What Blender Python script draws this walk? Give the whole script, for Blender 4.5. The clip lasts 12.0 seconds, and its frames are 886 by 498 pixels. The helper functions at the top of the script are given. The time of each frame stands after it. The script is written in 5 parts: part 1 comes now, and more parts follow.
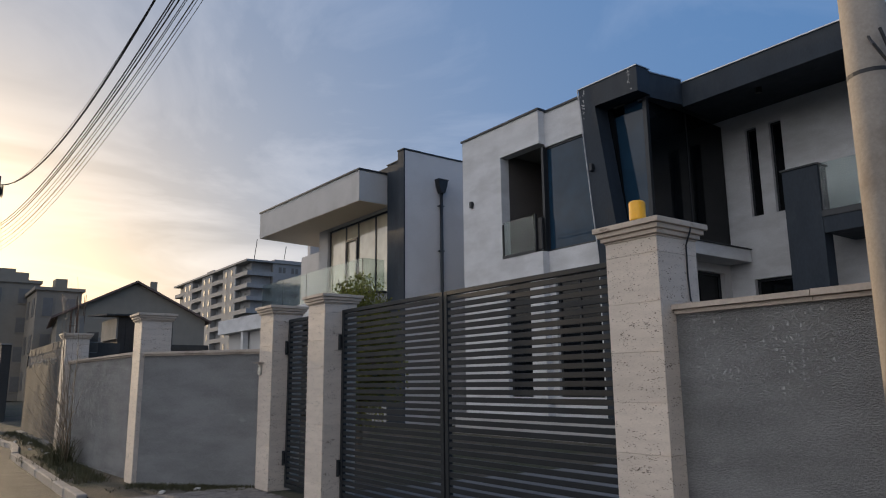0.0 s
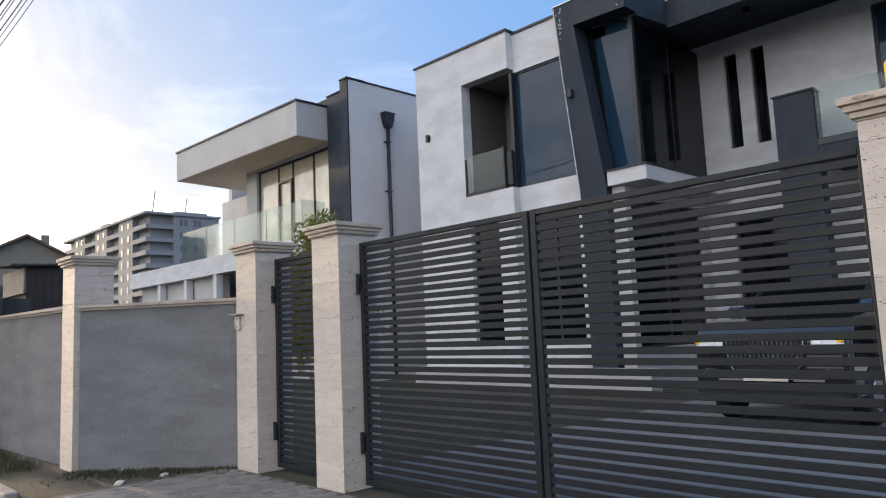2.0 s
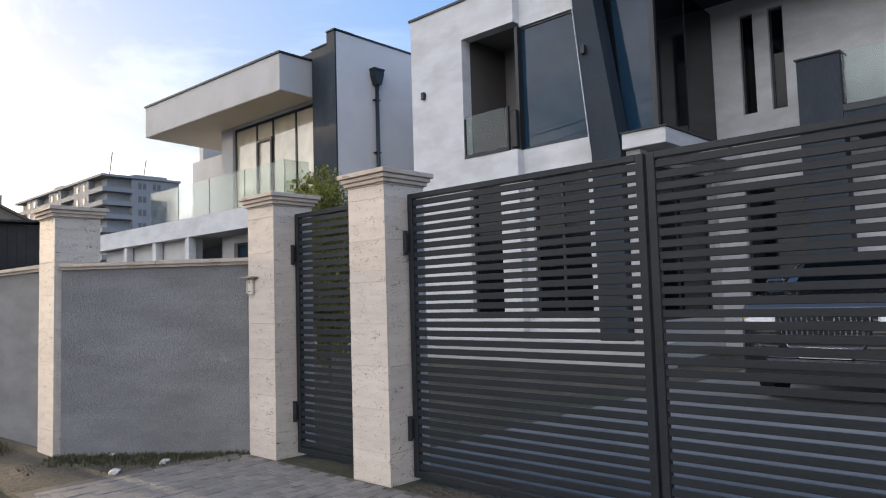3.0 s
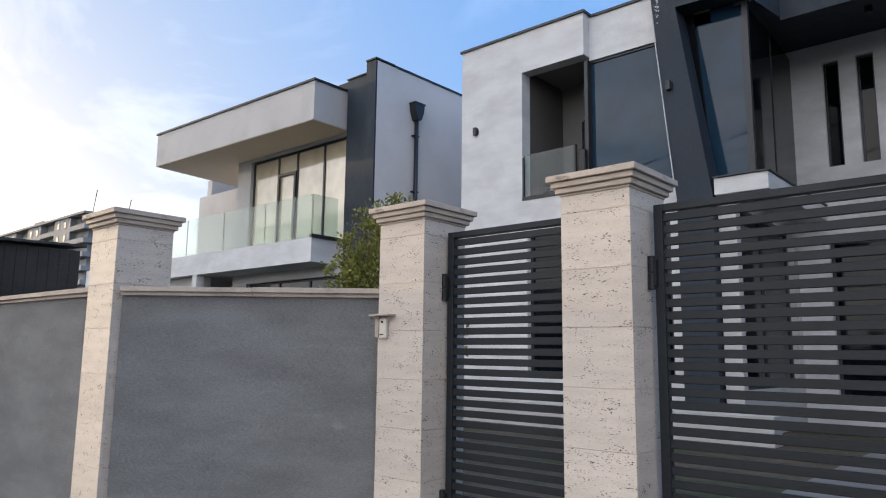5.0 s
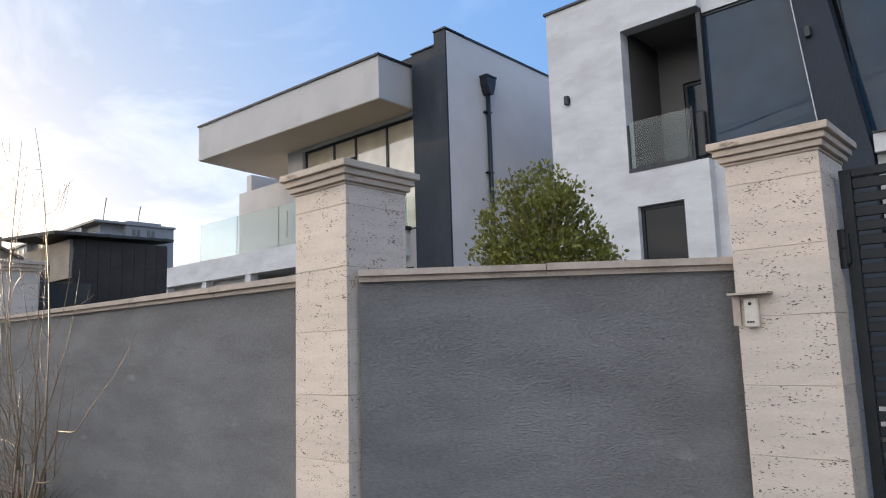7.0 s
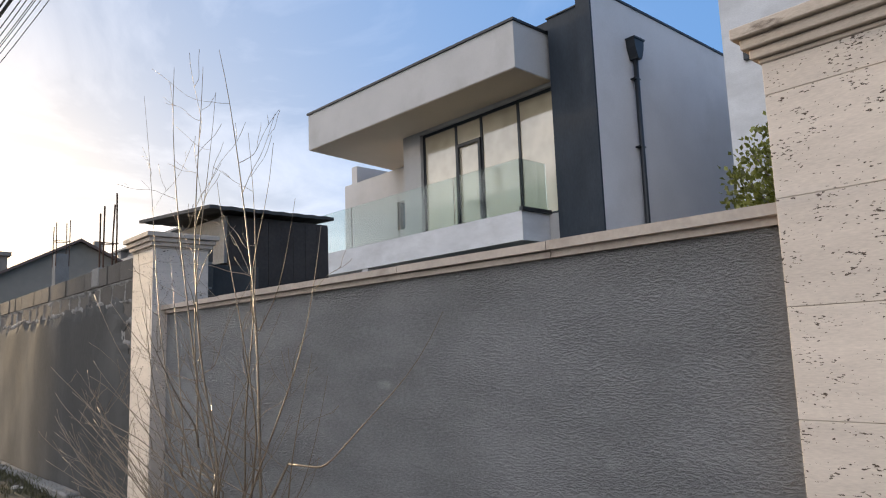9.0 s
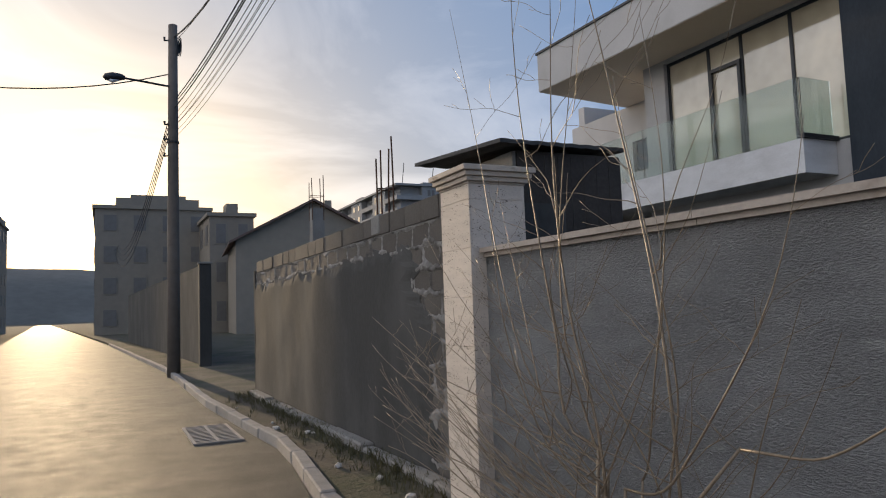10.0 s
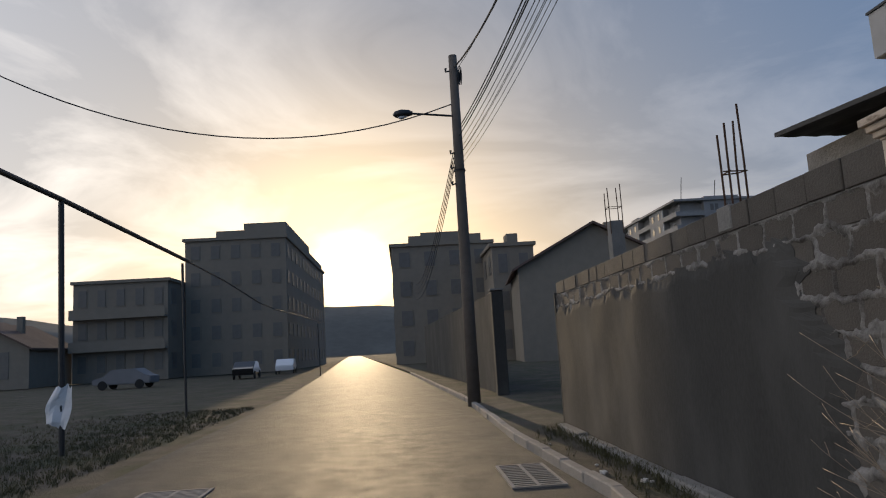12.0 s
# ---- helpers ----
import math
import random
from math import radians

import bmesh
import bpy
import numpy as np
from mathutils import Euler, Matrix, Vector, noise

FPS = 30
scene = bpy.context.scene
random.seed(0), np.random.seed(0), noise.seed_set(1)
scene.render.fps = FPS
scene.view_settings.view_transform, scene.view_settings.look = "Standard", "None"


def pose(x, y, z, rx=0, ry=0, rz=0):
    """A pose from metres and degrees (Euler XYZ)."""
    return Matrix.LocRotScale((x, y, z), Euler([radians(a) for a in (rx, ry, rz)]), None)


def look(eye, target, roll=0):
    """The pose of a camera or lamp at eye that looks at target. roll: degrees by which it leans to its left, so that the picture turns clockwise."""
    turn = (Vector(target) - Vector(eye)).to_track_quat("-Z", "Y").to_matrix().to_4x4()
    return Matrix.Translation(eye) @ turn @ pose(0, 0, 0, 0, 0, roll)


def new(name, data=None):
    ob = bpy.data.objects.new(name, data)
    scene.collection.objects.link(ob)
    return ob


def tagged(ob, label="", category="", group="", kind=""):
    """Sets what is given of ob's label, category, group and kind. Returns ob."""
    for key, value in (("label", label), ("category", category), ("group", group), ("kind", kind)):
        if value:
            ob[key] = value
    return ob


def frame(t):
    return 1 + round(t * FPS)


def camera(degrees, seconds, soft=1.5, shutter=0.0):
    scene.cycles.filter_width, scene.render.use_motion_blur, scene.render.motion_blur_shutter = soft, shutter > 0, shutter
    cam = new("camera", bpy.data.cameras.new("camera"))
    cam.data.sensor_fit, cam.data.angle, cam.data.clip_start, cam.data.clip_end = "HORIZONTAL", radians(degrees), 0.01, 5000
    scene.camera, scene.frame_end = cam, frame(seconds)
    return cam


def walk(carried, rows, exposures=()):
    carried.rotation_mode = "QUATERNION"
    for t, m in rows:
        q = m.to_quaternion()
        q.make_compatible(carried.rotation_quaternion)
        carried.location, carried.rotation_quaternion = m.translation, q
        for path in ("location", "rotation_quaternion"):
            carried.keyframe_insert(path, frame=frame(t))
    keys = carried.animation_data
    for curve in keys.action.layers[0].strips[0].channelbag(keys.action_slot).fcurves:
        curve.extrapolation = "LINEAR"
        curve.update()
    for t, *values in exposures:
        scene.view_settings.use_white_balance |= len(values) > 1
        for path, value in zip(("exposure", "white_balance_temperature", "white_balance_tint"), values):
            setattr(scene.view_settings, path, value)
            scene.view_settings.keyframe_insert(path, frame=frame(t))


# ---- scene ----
cam = camera(64.0, 12.0, soft=1.1)
PATH = [
    (0, (-0.288, -0.908, 1.42), (0.88, 0.672, 1.791), -0.6),
    (0.5, (-0.226, -0.364, 1.417), (1.091, 1.1, 1.766), 0.1),
    (1, (-0.222, 0.19, 1.423), (1.117, 1.643, 1.735), -0.3),
    (1.5, (-0.254, 0.724, 1.408), (1.095, 2.173, 1.688), -1.6),
    (2, (-0.223, 1.301, 1.449), (1.157, 2.731, 1.676), -2.5),
    (2.5, (-0.101, 1.936, 1.438), (1.322, 3.332, 1.599), -2.5),
    (3, (-0.104, 2.535, 1.458), (1.353, 3.898, 1.598), -1.7),
    (5, (0.077, 4.773, 1.451), (1.56, 6.083, 1.744), 0.7),
    (5.5, (0.0, 5.302, 1.478), (1.462, 6.653, 1.672), -0.6),
    (6, (0.007, 5.871, 1.453), (1.444, 7.251, 1.624), -1.7),
    (6.5, (-0.024, 6.491, 1.476), (1.451, 7.82, 1.723), -1.4),
    (8.5, (0.145, 8.801, 1.52), (1.588, 10.15, 1.834), -2.2),
    (9, (0.169, 9.361, 1.514), (1.498, 10.829, 1.797), -2.1),
    (9.5, (0.064, 10.056, 1.506), (1.185, 11.698, 1.724), -1.8),
    (10, (-0.078, 10.589, 1.534), (0.785, 12.386, 1.701), -2.0),
    (10.5, (-0.007, 11.15, 1.538), (0.608, 13.044, 1.729), -2.9),
    (11, (-0.128, 11.57, 1.543), (0.253, 13.515, 1.811), -3.4),
    (11.5, (-0.097, 11.92, 1.541), (0.113, 13.884, 1.854), -3.5),
    (12, (-0.181, 12.001, 1.518), (-0.054, 13.978, 1.795), -3.4),
]
EXPOSURES = [(0.0, -0.75), (0.5, -0.4), (1.0, -0.1), (1.5, 0.05), (3.0, 0.25), (6.5, 0.15), (8.5, 0.05), (9.3, -0.15), (10.0, -0.6), (10.6, -1.0), (12.0, -1.2)]
walk(cam, [(t, look(eye, target, roll)) for t, eye, target, roll in PATH], EXPOSURES)

# ---- world and sun ----
SUN_ELEVATION, SUN_SIDE = radians(6.6), -0.067          # height of the sun; its way along the street, x per y
SUN_DIR = Vector((SUN_SIDE, 1.0, math.tan(SUN_ELEVATION) * math.hypot(1, SUN_SIDE))).normalized()

world = bpy.data.worlds.new("evening_sky")
scene.world = world
world.use_nodes = True
wn, wl = world.node_tree.nodes, world.node_tree.links
wn.clear()


def wnode(kind, **values):
    n = wn.new(kind)
    for key, value in values.items():
        n.inputs[key].default_value = value
    return n


def wmath(op, a, b=None):
    n = wn.new("ShaderNodeMath")
    n.operation = op
    for k, v in enumerate((a, b)):
        if v is None:
            continue
        if isinstance(v, (int, float)):
            n.inputs[k].default_value = v
        else:
            wl.new(v, n.inputs[k])
    return n.outputs[0]


def wmix(fac, a, b, mode="MIX"):
    n = wn.new("ShaderNodeMix")
    n.data_type, n.blend_type = "RGBA", mode
    for k, v in ((0, fac), (6, a), (7, b)):
        if isinstance(v, (int, float)):
            n.inputs[k].default_value = v
        elif isinstance(v, tuple):
            n.inputs[k].default_value = (*v, 1)
        else:
            wl.new(v, n.inputs[k])
    return n.outputs[2]


sky = wn.new("ShaderNodeTexSky")
sky.sky_type, sky.sun_disc = "NISHITA", False
sky.sun_elevation, sky.sun_rotation = SUN_ELEVATION, math.atan2(SUN_DIR.x, SUN_DIR.y)
sky.air_density, sky.dust_density, sky.ozone_density = 1.0, 2.0, 1.2
coords = wn.new("ShaderNodeTexCoord")
split = wn.new("ShaderNodeSeparateXYZ")
wl.new(coords.outputs["Generated"], split.inputs[0])
up = wmath("MAXIMUM", split.outputs[2], 0.0)
# thin cloud sheets, seen in perspective
lift = wmath("ADD", up, 0.16)
sheet = wn.new("ShaderNodeCombineXYZ")
wl.new(wmath("DIVIDE", split.outputs[0], lift), sheet.inputs[0])
wl.new(wmath("DIVIDE", split.outputs[1], lift), sheet.inputs[1])
cloud = wnode("ShaderNodeTexNoise", Scale=1.1, Detail=8.0, Roughness=0.58, Distortion=0.9)
wl.new(sheet.outputs[0], cloud.inputs["Vector"])
ramp = wn.new("ShaderNodeMapRange")
ramp.inputs["From Min"].default_value, ramp.inputs["From Max"].default_value = 0.44, 0.66
wl.new(cloud.outputs[0], ramp.inputs["Value"])
# how near a direction lies to the sun
toward = wn.new("ShaderNodeVectorMath")
toward.operation = "DOT_PRODUCT"
wl.new(coords.outputs["Generated"], toward.inputs[0])
toward.inputs[1].default_value = SUN_DIR
near = wmath("MAXIMUM", toward.outputs["Value"], 0.0)
broad = wmath("POWER", near, 4.0)
veil = wmath("POWER", near, 3.2)
halo = wmath("POWER", near, 60.0)
disc = wmath("POWER", near, 2500.0)
low = wmath("POWER", wmath("SUBTRACT", 1.0, up), 5.0)
# cloud-textured brightness added to the mostly unseen western sky, to light the facades
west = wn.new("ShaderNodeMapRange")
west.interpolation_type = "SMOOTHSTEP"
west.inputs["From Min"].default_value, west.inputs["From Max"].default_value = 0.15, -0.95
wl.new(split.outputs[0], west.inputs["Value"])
west_fill = wmath("MULTIPLY", west.outputs[0], wmath("ADD", wmath("MULTIPLY", ramp.outputs[0], 0.5), 0.6))


def added(a, b):
    return wmix(1.0, a, b, "ADD")


def tinted(fac, colour):
    return wmix(fac, (0.0, 0.0, 0.0), colour)


total = wmix(1.0, sky.outputs[0], (0.06, 0.06, 0.06), "MULTIPLY")
total = added(total, wmix(wmath("MULTIPLY", broad, 0.6), (0.13, 0.32, 0.70), (0.0, 0.0, 0.0)))       # clear blue
total = added(total, tinted(broad, (0.42, 0.375, 0.30)))                                                # haze round the sun
total = added(total, tinted(wmath("MULTIPLY", veil, low), (0.47, 0.31, 0.12)))                         # warm band over the horizon
total = added(total, tinted(wmath("MULTIPLY", ramp.outputs[0], wmath("ADD", wmath("MULTIPLY", veil, 0.34), 0.12)), (1.0, 0.93, 0.88)))   # thin cloud
total = added(total, tinted(west_fill, (2.16, 1.90, 1.55)))                                                 # added western fill light
total = added(total, tinted(halo, (0.75, 0.50, 0.20)))
total = added(total, tinted(disc, (28.0, 24.0, 17.0)))
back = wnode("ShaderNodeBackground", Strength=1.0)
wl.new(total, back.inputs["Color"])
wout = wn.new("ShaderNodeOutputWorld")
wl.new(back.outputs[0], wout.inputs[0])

sun_data = bpy.data.lights.new("sun", "SUN")
sun_data.energy, sun_data.angle, sun_data.color = 4.5, radians(0.6), (1.0, 0.74, 0.45)
sun = new("sun", sun_data)
sun.matrix_world = look(SUN_DIR * 200, (0, 0, 0))


# ---- materials ----
def mat(name, base, rough=0.8, metal=0.0, scale=6.0, spread=0.18, fine=60.0, bump=0.25, depth=0.004, stretch=(1, 1, 1),
        stain=None, stain_scale=1.2, stain_at=(0.5, 0.7), vary=0.0, ior=1.45, transmission=0.0, coat=0.0):
    """A surface: base colour, uneven at two scales, with fine relief; stain: a second colour in patches."""
    m = bpy.data.materials.new(name)
    m.use_nodes = True
    n, l = m.node_tree.nodes, m.node_tree.links
    b = n["Principled BSDF"]
    b.inputs["Roughness"].default_value, b.inputs["Metallic"].default_value = rough, metal
    b.inputs["IOR"].default_value, b.inputs["Transmission Weight"].default_value = ior, transmission
    b.inputs["Coat Weight"].default_value = coat
    tc, mp = n.new("ShaderNodeTexCoord"), n.new("ShaderNodeMapping")
    mp.inputs["Scale"].default_value = stretch
    l.new(tc.outputs["Object"], mp.inputs[0])

    def noise_at(s, detail=4.0, rgh=0.55):
        t = n.new("ShaderNodeTexNoise")
        t.inputs["Scale"].default_value, t.inputs["Detail"].default_value, t.inputs["Roughness"].default_value = s, detail, rgh
        l.new(mp.outputs[0], t.inputs["Vector"])
        return t.outputs[0]

    def mixed(fac, a, c, mode="MIX"):
        x = n.new("ShaderNodeMix")
        x.data_type, x.blend_type = "RGBA", mode
        for k, v in ((0, fac), (6, a), (7, c)):
            if isinstance(v, (int, float)):
                x.inputs[k].default_value = v
            elif isinstance(v, tuple):
                x.inputs[k].default_value = (*v, 1)
            else:
                l.new(v, x.inputs[k])
        return x.outputs[2]

    def ranged(v, lo, hi, a=0.0, c=1.0):
        x = n.new("ShaderNodeMapRange")
        for key, value in (("From Min", lo), ("From Max", hi), ("To Min", a), ("To Max", c)):
            x.inputs[key].default_value = value
        l.new(v, x.inputs["Value"])
        return x.outputs[0]

    dark = tuple(c * (1 - spread) for c in base)
    light = tuple(min(1, c * (1 + spread)) for c in base)
    col = mixed(ranged(noise_at(scale), 0.35, 0.65), dark, light)
    col = mixed(0.5, col, mixed(ranged(noise_at(fine, 2.0), 0.3, 0.7), dark, light))
    if stain:
        col = mixed(ranged(noise_at(stain_scale, 6.0, 0.6), *stain_at), col, stain)
    if vary:
        oi = n.new("ShaderNodeObjectInfo")
        g = n.new("ShaderNodeCombineColor")
        v = ranged(oi.outputs["Random"], 0, 1, 1 - vary, 1 + vary)
        for k in range(3):
            l.new(v, g.inputs[k])
        col = mixed(1.0, col, g.outputs[0], "MULTIPLY")
    l.new(col, b.inputs["Base Color"])
    l.new(ranged(noise_at(scale * 2.3), 0.3, 0.7, max(0.0, rough - 0.06), min(1.0, rough + 0.06)), b.inputs["Roughness"])
    if bump:
        bp = n.new("ShaderNodeBump")
        bp.inputs["Strength"].default_value, bp.inputs["Distance"].default_value = bump, depth
        l.new(noise_at(fine, 5.0, 0.6), bp.inputs["Height"])
        l.new(bp.outputs[0], b.inputs["Normal"])
    return m


def add_pits(m, scale, threshold, stretch, tint):
    """Dark horizontal pits and pale veins, as in travertine."""
    n, l = m.node_tree.nodes, m.node_tree.links
    b = n["Principled BSDF"]
    tc, mp, oi, sh = (n.new("ShaderNode" + k) for k in ("TexCoord", "Mapping", "ObjectInfo", "VectorMath"))
    sh.operation = "ADD"
    mp.inputs["Scale"].default_value = stretch
    off = n.new("ShaderNodeVectorMath")
    off.operation = "SCALE"
    off.inputs[0].default_value = (37.0, 11.0, 23.0)
    l.new(oi.outputs["Random"], off.inputs["Scale"])
    l.new(tc.outputs["Object"], sh.inputs[0])
    l.new(off.outputs[0], sh.inputs[1])
    l.new(sh.outputs[0], mp.inputs[0])
    a, c = n.new("ShaderNodeTexNoise"), n.new("ShaderNodeTexNoise")
    a.inputs["Scale"].default_value, a.inputs["Detail"].default_value = scale, 3.0
    c.inputs["Scale"].default_value, c.inputs["Detail"].default_value = scale * 0.16, 2.0
    l.new(mp.outputs[0], a.inputs["Vector"])
    l.new(mp.outputs[0], c.inputs["Vector"])
    add = n.new("ShaderNodeMath")
    add.operation = "ADD"
    half = n.new("ShaderNodeMath")
    half.operation = "MULTIPLY"
    half.inputs[1].default_value = 0.45
    l.new(c.outputs[0], half.inputs[0])
    l.new(a.outputs[0], add.inputs[0])
    l.new(half.outputs[0], add.inputs[1])
    mr = n.new("ShaderNodeMapRange")
    mr.inputs["From Min"].default_value, mr.inputs["From Max"].default_value = threshold, threshold + 0.02
    l.new(add.outputs[0], mr.inputs["Value"])
    mx = n.new("ShaderNodeMix")
    mx.data_type = "RGBA"
    was = b.inputs["Base Color"].links[0].from_socket
    l.new(mr.outputs[0], mx.inputs[0])
    l.new(was, mx.inputs[6])
    mx.inputs[7].default_value = (*tint, 1)
    l.new(mx.outputs[2], b.inputs["Base Color"])
    bp = n.new("ShaderNodeBump")
    bp.invert = True
    bp.inputs["Strength"].default_value, bp.inputs["Distance"].default_value = 0.8, 0.006
    l.new(mr.outputs[0], bp.inputs["Height"])
    l.new(b.inputs["Normal"].links[0].from_socket, bp.inputs["Normal"])
    l.new(bp.outputs[0], b.inputs["Normal"])
    return m


TRAVERTINE = add_pits(mat("travertine", (0.56, 0.485, 0.41), 0.72, scale=3.5, spread=0.14, fine=45, bump=0.3, depth=0.003, stretch=(1, 1, 5),
                          stain=(0.48, 0.36, 0.26), stain_scale=1.5, stain_at=(0.55, 0.8), vary=0.05), 62, 0.884, (1, 1, 2.8), (0.085, 0.062, 0.045))
CAPSTONE = mat("cap_stone", (0.46, 0.385, 0.31), 0.75, scale=5, spread=0.16, fine=60, bump=0.5, stretch=(1, 1, 3), stain=(0.20, 0.155, 0.12), stain_scale=9, stain_at=(0.58, 0.70))
SCUFF = mat("flaked_paint", (0.35, 0.35, 0.345), 0.9, scale=10, spread=0.2, fine=80, bump=0.6)
COPING = mat("coping_stone", (0.41, 0.345, 0.285), 0.75, scale=5, spread=0.14, fine=50, bump=0.3, stain=(0.26, 0.21, 0.17), stain_scale=4, stain_at=(0.55, 0.75))
RENDER = mat("combed_render", (0.305, 0.303, 0.297), 0.62, scale=1.6, spread=0.28, fine=48, bump=1.0, depth=0.055, stretch=(1.0, 1.0, 3.2),
             stain=(0.40, 0.395, 0.385), stain_scale=2.6, stain_at=(0.66, 0.74))
GATE = mat("dark_gate_steel", (0.014, 0.0165, 0.019), 0.48, 0.0, scale=8, spread=0.3, fine=90, bump=0.35, depth=0.002, stretch=(1, 0.25, 1), ior=1.36)
WHITE = mat("white_render", (0.57, 0.57, 0.575), 0.85, scale=1.4, spread=0.11, fine=26, bump=0.5, depth=0.006, stretch=(1, 1, 2.4),
            stain=(0.42, 0.415, 0.41), stain_scale=0.9, stain_at=(0.45, 0.80))
BEIGE = mat("grey_beige_render", (0.45, 0.44, 0.43), 0.85, scale=1.0, spread=0.09, fine=40, bump=0.25, stain=(0.34, 0.325, 0.305), stain_scale=0.8, stain_at=(0.50, 0.85))
PALE = mat("pale_warm_render", (0.56, 0.54, 0.53), 0.85, scale=0.8, spread=0.07, fine=30, bump=0.3, stain=(0.46, 0.44, 0.42), stain_scale=0.6, stain_at=(0.5, 0.85))
SOFFIT = mat("cream_soffit", (0.62, 0.52, 0.40), 0.85, scale=1.0, spread=0.05, fine=40, bump=0.2)
DARK = mat("anthracite_cladding", (0.024, 0.032, 0.043), 0.6, scale=2.0, spread=0.2, fine=30, bump=0.3, stretch=(1, 1, 0.4), stain=(0.045, 0.053, 0.062), stain_scale=1.6, stain_at=(0.58, 0.8), ior=1.3)
FLASHING = mat("bright_flashing", (0.42, 0.43, 0.45), 0.35, 0.7, scale=6, spread=0.2, fine=60, bump=0.05)
METAL = mat("anthracite_aluminium", (0.03, 0.033, 0.037), 0.4, 0.4, scale=9, spread=0.15, fine=90, bump=0.05)
# blue in the base stands in for reflected blue sky
GLASS_DARK = mat("sky_blue_glass", (0.011, 0.032, 0.058), 0.05, scale=0.5, spread=0.25, fine=2, bump=0.04, depth=0.01, ior=1.36)
# near-black copy for panes that show no bright reflection
GLASS_BLACK = mat("unlit_glass", (0.003, 0.0045, 0.006), 0.05, scale=0.5, spread=0.3, fine=2, bump=0.03, depth=0.01, ior=1.3)
# cream base carries both pale curtains and the sky reflected in the panes
GLASS_PALE = mat("sky_curtain_glass", (0.50, 0.43, 0.31), 0.06, scale=0.5, spread=0.15, fine=2, bump=0.05, depth=0.01, ior=2.2)
GLASS_CLEAR = mat("clear_guard_glass", (0.62, 0.72, 0.70), 0.03, scale=1, spread=0.05, fine=3, bump=0.0, ior=1.36, transmission=1.0)
# beige render darkened for the shade inside the loggia
LOGGIA = mat("shaded_loggia_render", (0.20, 0.19, 0.18), 0.9, scale=1.2, spread=0.08, fine=40, bump=0.2)
# dark wall colour stands in for the low light of the rooms
INSIDE = mat("shade_toned_room", (0.10, 0.09, 0.085), 0.9, scale=1, spread=0.1, fine=20, bump=0.1)
CONCRETE = mat("kerb_concrete", (0.28, 0.25, 0.22), 0.9, scale=4, spread=0.18, fine=70, bump=0.6, depth=0.006, stain=(0.2, 0.18, 0.15), stain_scale=3, stain_at=(0.5, 0.75), vary=0.1)
POLE = mat("pole_concrete", (0.36, 0.32, 0.28), 0.9, scale=5, spread=0.15, fine=60, bump=0.4, stain=(0.20, 0.16, 0.13), stain_scale=1.6, stain_at=(0.55, 0.75))
# darkened copy of the pole concrete, painting in a backlit silhouette
BACKLIT_POLE = mat("backlit_concrete", (0.13, 0.108, 0.09), 0.9, scale=5, spread=0.2, fine=60, bump=0.4)
ASPHALT = mat("asphalt", (0.040, 0.039, 0.038), 0.68, scale=1.4, spread=0.3, fine=110, bump=1.0, depth=0.012, stain=(0.075, 0.069, 0.062), stain_scale=0.6, stain_at=(0.5, 0.8), ior=1.36)
DIRT = mat("bare_soil", (0.085, 0.070, 0.052), 0.97, scale=1.2, spread=0.35, fine=18, bump=1.0, depth=0.04, stain=(0.045, 0.05, 0.024), stain_scale=0.7, stain_at=(0.42, 0.62))
PAVER = mat("grey_paver", (0.20, 0.18, 0.16), 0.9, scale=6, spread=0.18, fine=70, bump=0.6, depth=0.005, vary=0.16, stain=(0.15, 0.13, 0.10), stain_scale=2, stain_at=(0.5, 0.75))
SAND = mat("joint_sand", (0.12, 0.10, 0.08), 0.95, scale=5, spread=0.2, fine=60, bump=0.6)
BLOCK = mat("concrete_block", (0.095, 0.084, 0.072), 0.92, scale=5, spread=0.2, fine=60, bump=0.8, depth=0.008, vary=0.12)
SMEAR = mat("smeared_mortar", (0.24, 0.228, 0.213), 0.95, scale=2.5, spread=0.3, fine=26, bump=1.0, depth=0.02, stain=(0.09, 0.083, 0.076), stain_scale=3.2, stain_at=(0.45, 0.62))
YARDSTONE = mat("yard_concrete", (0.17, 0.165, 0.16), 0.9, scale=2, spread=0.15, fine=40, bump=0.4)
MORTAR = mat("mortar", (0.22, 0.21, 0.195), 0.95, scale=3, spread=0.2, fine=40, bump=0.8, depth=0.01)
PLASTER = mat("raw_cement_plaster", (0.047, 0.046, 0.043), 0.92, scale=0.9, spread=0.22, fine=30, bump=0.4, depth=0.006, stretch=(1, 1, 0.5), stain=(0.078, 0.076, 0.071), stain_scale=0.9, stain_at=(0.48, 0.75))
SHED = mat("shed_boards", (0.045, 0.038, 0.033), 0.85, scale=3, spread=0.25, fine=30, bump=0.4)
ROOFING = mat("roofing_sheet", (0.06, 0.055, 0.05), 0.7, scale=4, spread=0.2, fine=40, bump=0.3)
RUST = mat("rusty_steel", (0.10, 0.055, 0.035), 0.8, 0.4, scale=20, spread=0.3, fine=120, bump=0.4)
CABLE = mat("cable_rubber", (0.018, 0.018, 0.02), 0.55, scale=10, spread=0.2, fine=80, bump=0.1)
PIPE = mat("painted_pipe", (0.05, 0.047, 0.045), 0.5, 0.2, scale=6, spread=0.2, fine=60, bump=0.2)
BARK = mat("grey_bark", (0.16, 0.125, 0.09), 0.85, scale=20, spread=0.25, fine=90, bump=0.5)
TWIG = mat("bare_twig", (0.20, 0.15, 0.10), 0.42, scale=15, spread=0.25, fine=80, bump=0.3)
YELLOW = mat("amber_plastic", (0.88, 0.43, 0.005), 0.35, scale=8, spread=0.05, fine=40, bump=0.05, coat=0.4)
